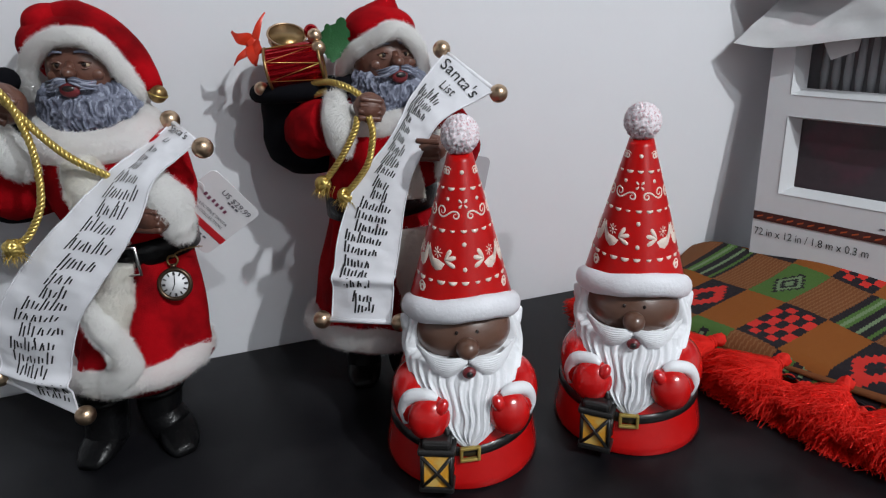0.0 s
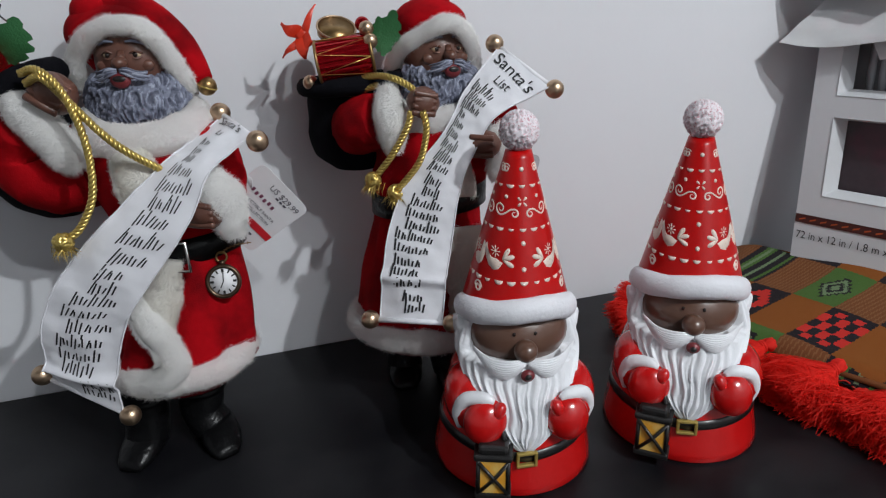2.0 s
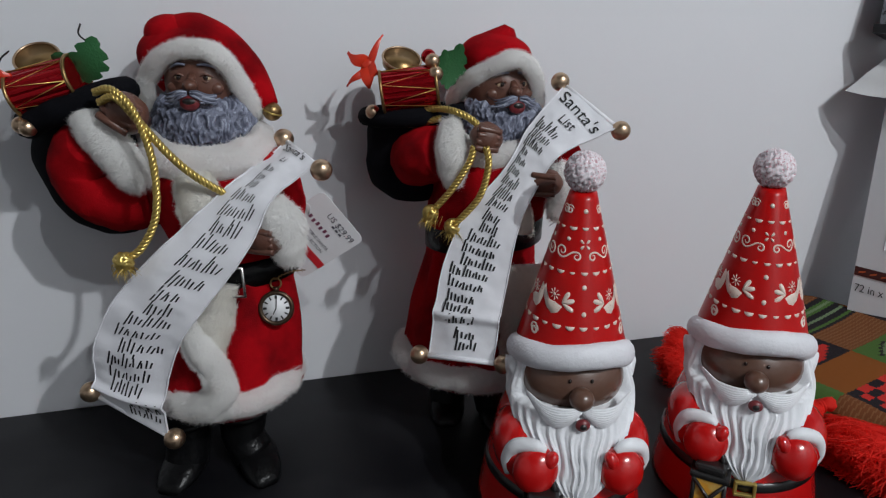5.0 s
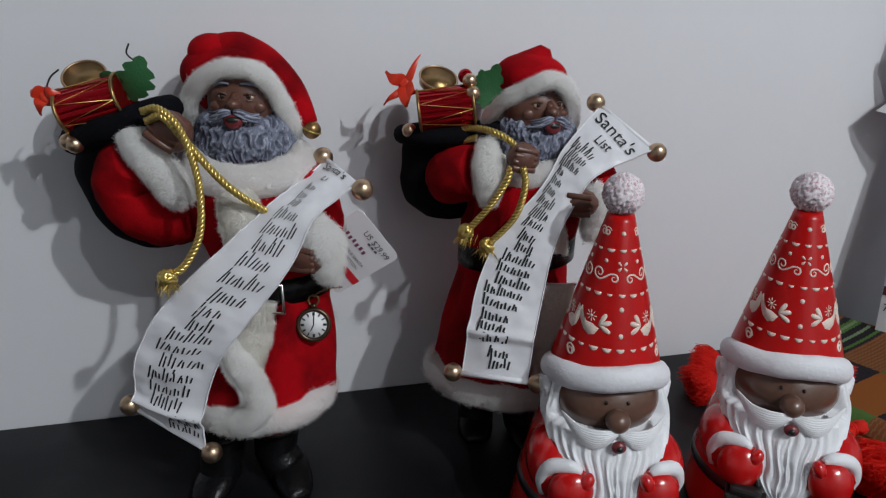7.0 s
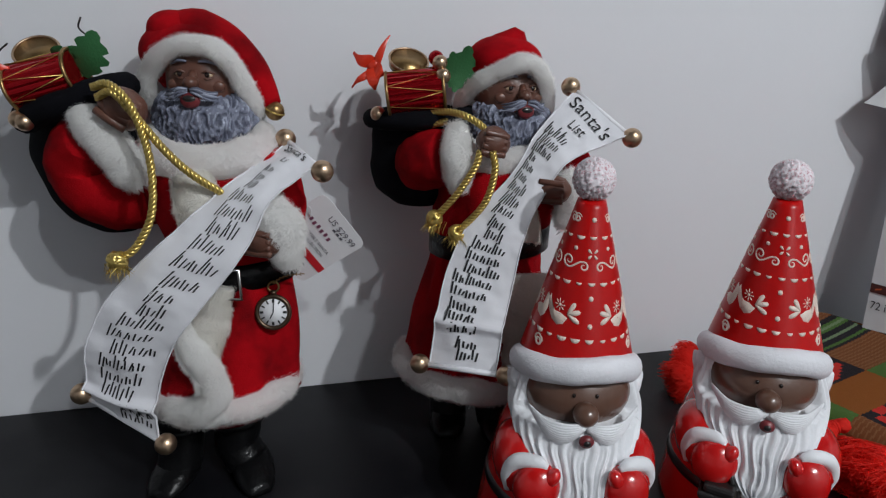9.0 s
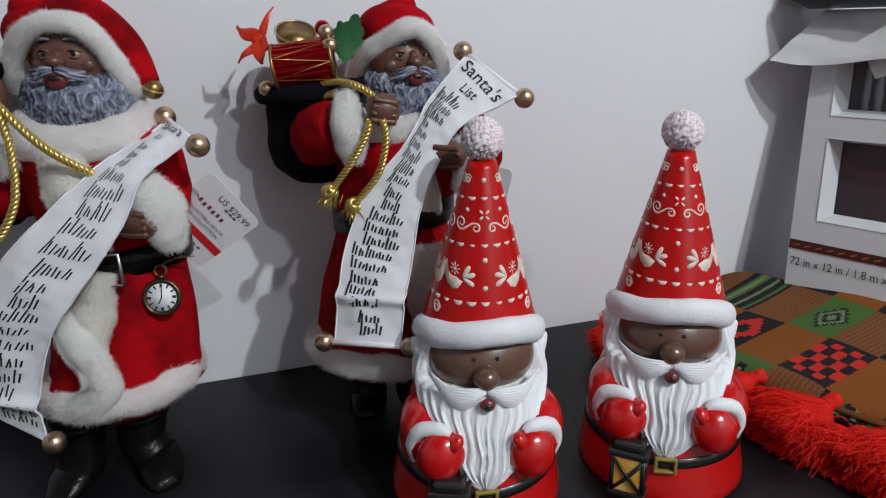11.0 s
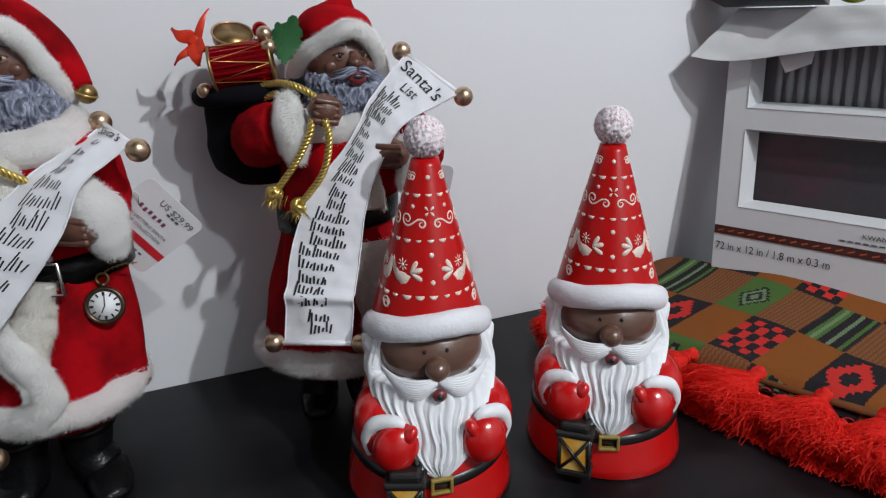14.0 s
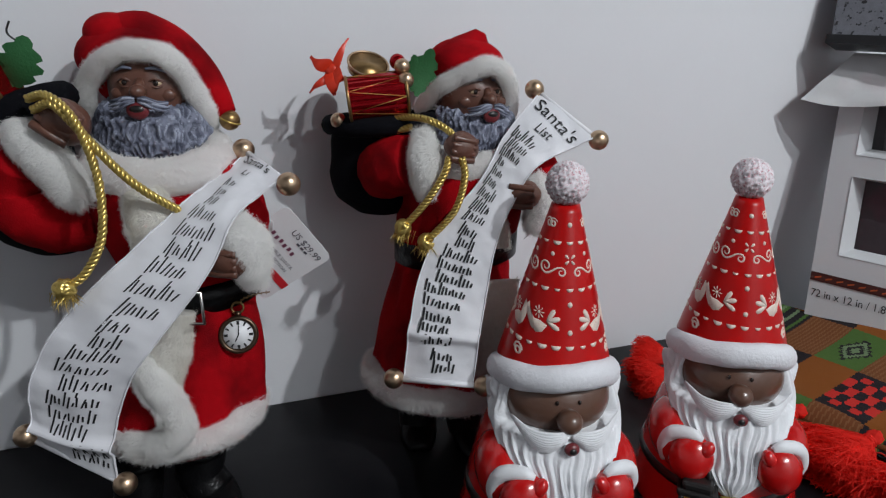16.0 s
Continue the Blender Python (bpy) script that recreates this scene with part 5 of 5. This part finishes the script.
# frosted wrap over the carton's top
rnd = random.Random(12)
wrap_front = [(-0.040, 0.272), (-0.008, 0.268), (0.030, 0.270), (0.085, 0.280), (0.14, 0.288), (0.20, 0.293), (0.30, 0.290), (0.42, 0.288), (0.53, 0.28)]
rows = []
line = glide([(a, h, 0) for a, h in wrap_front], 60)
for j in range(19):
    v = j / 18
    row = []
    for i, p in enumerate(line):
        a, h = p.x + 0.080 * min(v, 0.62) * (1 - i / 60), p.y + (H1 + 0.012 - p.y) * min(1, v * 1.6)
        out = (0.020 + 0.030 * max(0, 1 - (p.x + 0.040) / 0.10)) * (1 - min(1, v * 1.6)) + 0.002 - max(0, v - 0.62) * 0.20
        q = on_box(a, h, out + 0.004 * noise.noise(V(a * 30, v * 6, 2)) + 0.006 * noise.noise(V(a * 9, v * 2, 5)))
        row.append(q)
    rows.append(row)
wo = on_box(0.2, 0.30, 0)
sh = Shape().grid([[q - wo for q in r] for r in rows], FILM).grid([[q - wo - FN * 0.0012 for q in r[::-1]] for r in rows], FILM)
sh.grid([[q - wo, q - wo - FN * 0.0012] for q in rows[0]], FILM)
sh.v = [tuple(Vector(p)) for p in sh.v]
wrap = solid("plastic_wrap", sh, "crumpled frosted plastic sheet draped over the carton", "wrapping")
wrap.location = wo
sh = Shape().add([on_box(a, h, o) - on_box(0.09, 0.26, 0.006) for o in (0.006, 0.0052) for a, h in ((0.066, 0.284), (0.115, 0.292), (0.112, 0.270), (0.080, 0.256))],
                 [(0, 1, 2, 3), (7, 6, 5, 4), (0, 4, 5, 1), (1, 5, 6, 2), (2, 6, 7, 3), (3, 7, 4, 0)], FILM, False)
scrap = part("torn_corner", sh, wrap)
scrap.location = on_box(0.09, 0.26, 0.006) - wo

# dark glitter box and a bauble box on top of the wrap
gb = thing("gift_carton", "black carton with a grey glitter print on the wrap", "box", at=on_box(0.05, 0.352, 0.008))
go = Vector(gb.location)


def top_box(a0, a1, h0, h1, o0, o1, m):
    vs = [on_box(a, h, o) - go for o in (o0, o1) for h in (h0, h1) for a in (a0, a1)]
    return Shape().add(vs, [(0, 2, 3, 1), (4, 5, 7, 6), (0, 1, 5, 4), (2, 6, 7, 3), (0, 4, 6, 2), (1, 3, 7, 5)], m, False)


part("tray", top_box(-0.022, 0.120, 0.352, 0.364, -0.028, 0.044, BLACK_CARD), gb)
part("printed_panel", top_box(-0.016, 0.114, 0.364, 0.490, -0.026, 0.040, GLITTER), gb, "grey glitter star print")
bb = thing("bauble", "yellow-green shiny bauble beside the glitter box", "bauble", at=on_box(0.150, 0.352, -0.02))
part("globe", Shape().ball((0, 0, 0.030), (0.030, 0.030, 0.030), LIME, nu=24, nv=16), bb)
part("cap", Shape().tube([(0, 0, 0.058), (0, 0, 0.066)], 0.008, OLD_BRASS, 14), bb)


# ---- patterned runner with tassels ----
def run_at(s, p, lift=0.0):
    """A place on the folded runner: s along its front edge, p back towards the carton."""
    u = (p - 0.765) / 0.275
    z = 0.040 + 0.012 * u + 0.010 * max(0, u - 0.68) ** 2 / 0.10 + 0.0035 * noise.noise(V(s * 9, p * 9, 0)) + 0.004 * math.sin(s * 21)
    z -= 0.022 * max(0, 1 - u / 0.10) ** 2 + 0.024 * max(0, 1 - (s + 0.44) / 0.06) ** 2
    return E1 * s + E2 * p + V(0, 0, z + lift)


def weave(s, p):
    """Which colour of thread lies at a place of the woven pattern."""
    bs, bp = 0.0575, 0.110
    across, along = s * 0.974 - p * 0.225 + 0.4948, s * 0.225 + p * 0.974 - 0.717
    i, j = math.floor(across / bs), math.floor(along / bp)
    u, v = across / bs - i, along / bp - j
    kind = (0, 7, 5, 7)[i % 4] if j % 2 else (6, 2, 6, 4)[i % 4]
    if kind == 6:
        return K_ORANGE
    if kind == 7:
        return K_TAN if int(u * 30) % 3 == 1 else K_BROWN
    if kind == 0:
        q = int(abs(u - 0.5) * 22) + int(abs(v - 0.5) * 22)
        return (K_PALE, K_BLACK, K_PALE, K_BLACK, K_GREEN)[min(4, q // 2)] if q != 7 or int(v * 22) % 2 else K_GREEN
    if kind == 2:
        if not 0.08 < v < 0.92:
            return K_BLACK
        return K_RED if (int(u * 5) + int(v * 5)) % 2 else K_BLACK
    if kind == 4:
        q = abs(math.floor((u - 0.5) * 12) + 0.5) / 6 + abs(math.floor((v - 0.5) * 12) + 0.5) / 6
        return K_RED if 0.42 < q < 0.86 else K_BLACK
    k = int(u * 12)
    return (K_BLACK, K_BLACK, K_GREEN, K_PALE, K_GREEN, K_BLACK, K_BLACK, K_PALE, K_BLACK, K_BLACK, K_GREEN, K_BLACK)[k % 12]


S0, S1, P0, P1, NS, NP = -0.44, 0.16, 0.765, 1.045, 348, 160
runner = thing("table_runner", "folded woven runner in orange, black, red and green with red tassels", "runner", at=E1 * -0.14 + E2 * 0.90)
ro = Vector(runner.location)
cloth = Shape()
grid_pts = [[run_at(S0 + (S1 - S0) * i / NS, P0 + (P1 - P0) * j / NP) - ro for i in range(NS + 1)] for j in range(NP + 1)]
cloth.v = [tuple(q) for r in grid_pts for q in r]
for j in range(NP):
    for i in range(NS):
        a = j * (NS + 1) + i
        cloth.f.append((a, a + 1, a + NS + 2, a + NS + 1))
        cloth.m.append(cloth.slot(weave(S0 + (S1 - S0) * (i + 0.5) / NS, P0 + (P1 - P0) * (j + 0.5) / NP)))
        cloth.s.append(True)
part("top_layer", cloth, runner)
for k, (drop, inset, m) in enumerate(((0.012, 0.004, K_BROWN), (0.022, 0.002, K_RED), (0.031, 0.006, K_TAN))):
    sh = Shape()
    rows = []
    for h in (0.004, 0.0, -0.004):
        rows.append([run_at(S0 + 0.004 + (S1 - S0 - 0.008) * i / 60, P0 + inset + 0.004 * abs(h) / 0.004) * 1.0 - ro for i in range(61)])
        for q in rows[-1]:
            q.z = 0.040 - drop + h
    rows.append([V(q.x, q.y, 0.040 - drop - 0.004) + E2 * 0.24 for q in rows[-1]])
    rows.insert(0, [V(q.x, q.y, 0.040 - drop + 0.004) + E2 * 0.24 for q in rows[0]])
    part("folded_layer", sh.grid(rows, m, round_v=True), runner, "folded edge of woven cloth")
edge = Shape()
for off in (0.0, math.pi):
    pts = [run_at(S0 + (S1 - S0) * k / 200, P0 + 0.001 + 0.0011 * math.sin(k * 0.9 + off), 0.001 + 0.0011 * math.cos(k * 0.9 + off)) - ro for k in range(201)]
    edge.tube(pts, 0.0011, K_BLACK if off else K_RED, 5)
part("braided_edge", edge, runner, "thin black and red braid")


def tassel_shape(rnd, length, spread):
    """A tassel that lies on its side: its knot at the origin, its threads along -x."""
    sh = Shape()
    sh.ball((0, 0, 0), (0.0095, 0.0080, 0.0080), TASSEL, rough=0.3, fine=200)
    for k in range(2):
        sh.tube(hoop((-0.008 - 0.003 * k, 0, 0), (1, 0, 0), 0.0070, 12), 0.0017, TASSEL, 6, closed=True)
    n, m = 16, 30
    rows = []
    for j in range(n + 1):
        u = j / n
        r = 0.0062 + (spread * 0.70 - 0.0062) * min(1, u * 1.7) ** 0.8
        if u > 0.8:
            r *= 1 - 3.0 * (u - 0.8)
        rows.append([V(-0.010 - (length * 0.86) * u, r * math.cos(w) * (1 + 0.2 * math.sin(9 * w + 3 * u)), max(-0.012, r * 0.62 * math.sin(w) * (1 + 0.25 * math.sin(7 * w))))
                     for w in np.linspace(0, 2 * math.pi, m + 1)[:-1]])
    sh.grid(rows, TASSEL, round_u=True, cap=True)
    verts, faces = [], []
    for k in range(3000):
        w, u0 = rnd.uniform(0, 2 * math.pi), rnd.uniform(0.0, 0.6)
        end = u0 + rnd.uniform(0.35, 0.62)
        far, stray, wob = rnd.uniform(0.55, 1.40), rnd.gauss(0, 0.85), rnd.uniform(0, 6)
        pts = []
        for q in range(5):
            u = u0 + (end - u0) * q / 4
            r = 0.0066 + (spread * far - 0.0066) * min(1.12, u * 1.5) ** 0.9
            ww = w + stray * q / 4
            pts.append(V(-0.009 - length * u, r * math.cos(ww) + 0.0016 * math.sin(wob + q), max(-0.014, r * 0.66 * math.sin(ww) + 0.0016 * math.cos(wob + 1.3 * q) - 0.004 * max(0, u - 0.6))))
        d = V(rnd.gauss(0, 0.3), -math.sin(w), math.cos(w)).normalized() * 0.00042
        b = len(verts)
        for q in pts:
            verts += [q - d, q + d]
        faces += [(b + 2 * q, b + 2 * q + 1, b + 2 * q + 3, b + 2 * q + 2) for q in range(4)]
    sh.add(verts, faces, TASSEL)
    return sh


rnd = random.Random(77)
for s, p, z, yaw, length, spread in (
        (-0.272, 0.764, 0.040, 8, 0.066, 0.034), (-0.222, 0.750, 0.022, 30, 0.050, 0.028), (-0.195, 0.762, 0.043, 20, 0.068, 0.034),
        (-0.165, 0.748, 0.024, 36, 0.054, 0.030), (-0.128, 0.758, 0.042, 34, 0.064, 0.033), (-0.105, 0.738, 0.022, 45, 0.056, 0.028), (-0.070, 0.756, 0.042, 40, 0.066, 0.030), (-0.040, 0.738, 0.022, 48, 0.058, 0.029),
        (-0.005, 0.756, 0.042, 40, 0.064, 0.030), (0.030, 0.740, 0.024, 46, 0.060, 0.029), (0.070, 0.756, 0.040, 40, 0.066, 0.030), (-0.440, 0.812, 0.024, -28, 0.046, 0.024),
        (-0.430, 0.770, 0.024, 10, 0.044, 0.022), (-0.345, 0.760, 0.034, 12, 0.058, 0.026)):
    ob = part("tassel", tassel_shape(rnd, length, spread), runner, "fluffy bright red tassel")
    ob.matrix_basis = Matrix.Translation(E1 * s + E2 * p + V(0, 0, z) - ro) @ pose(0, 0, 0, rnd.uniform(-15, 15), -16 if z > 0.03 else -3, yaw)
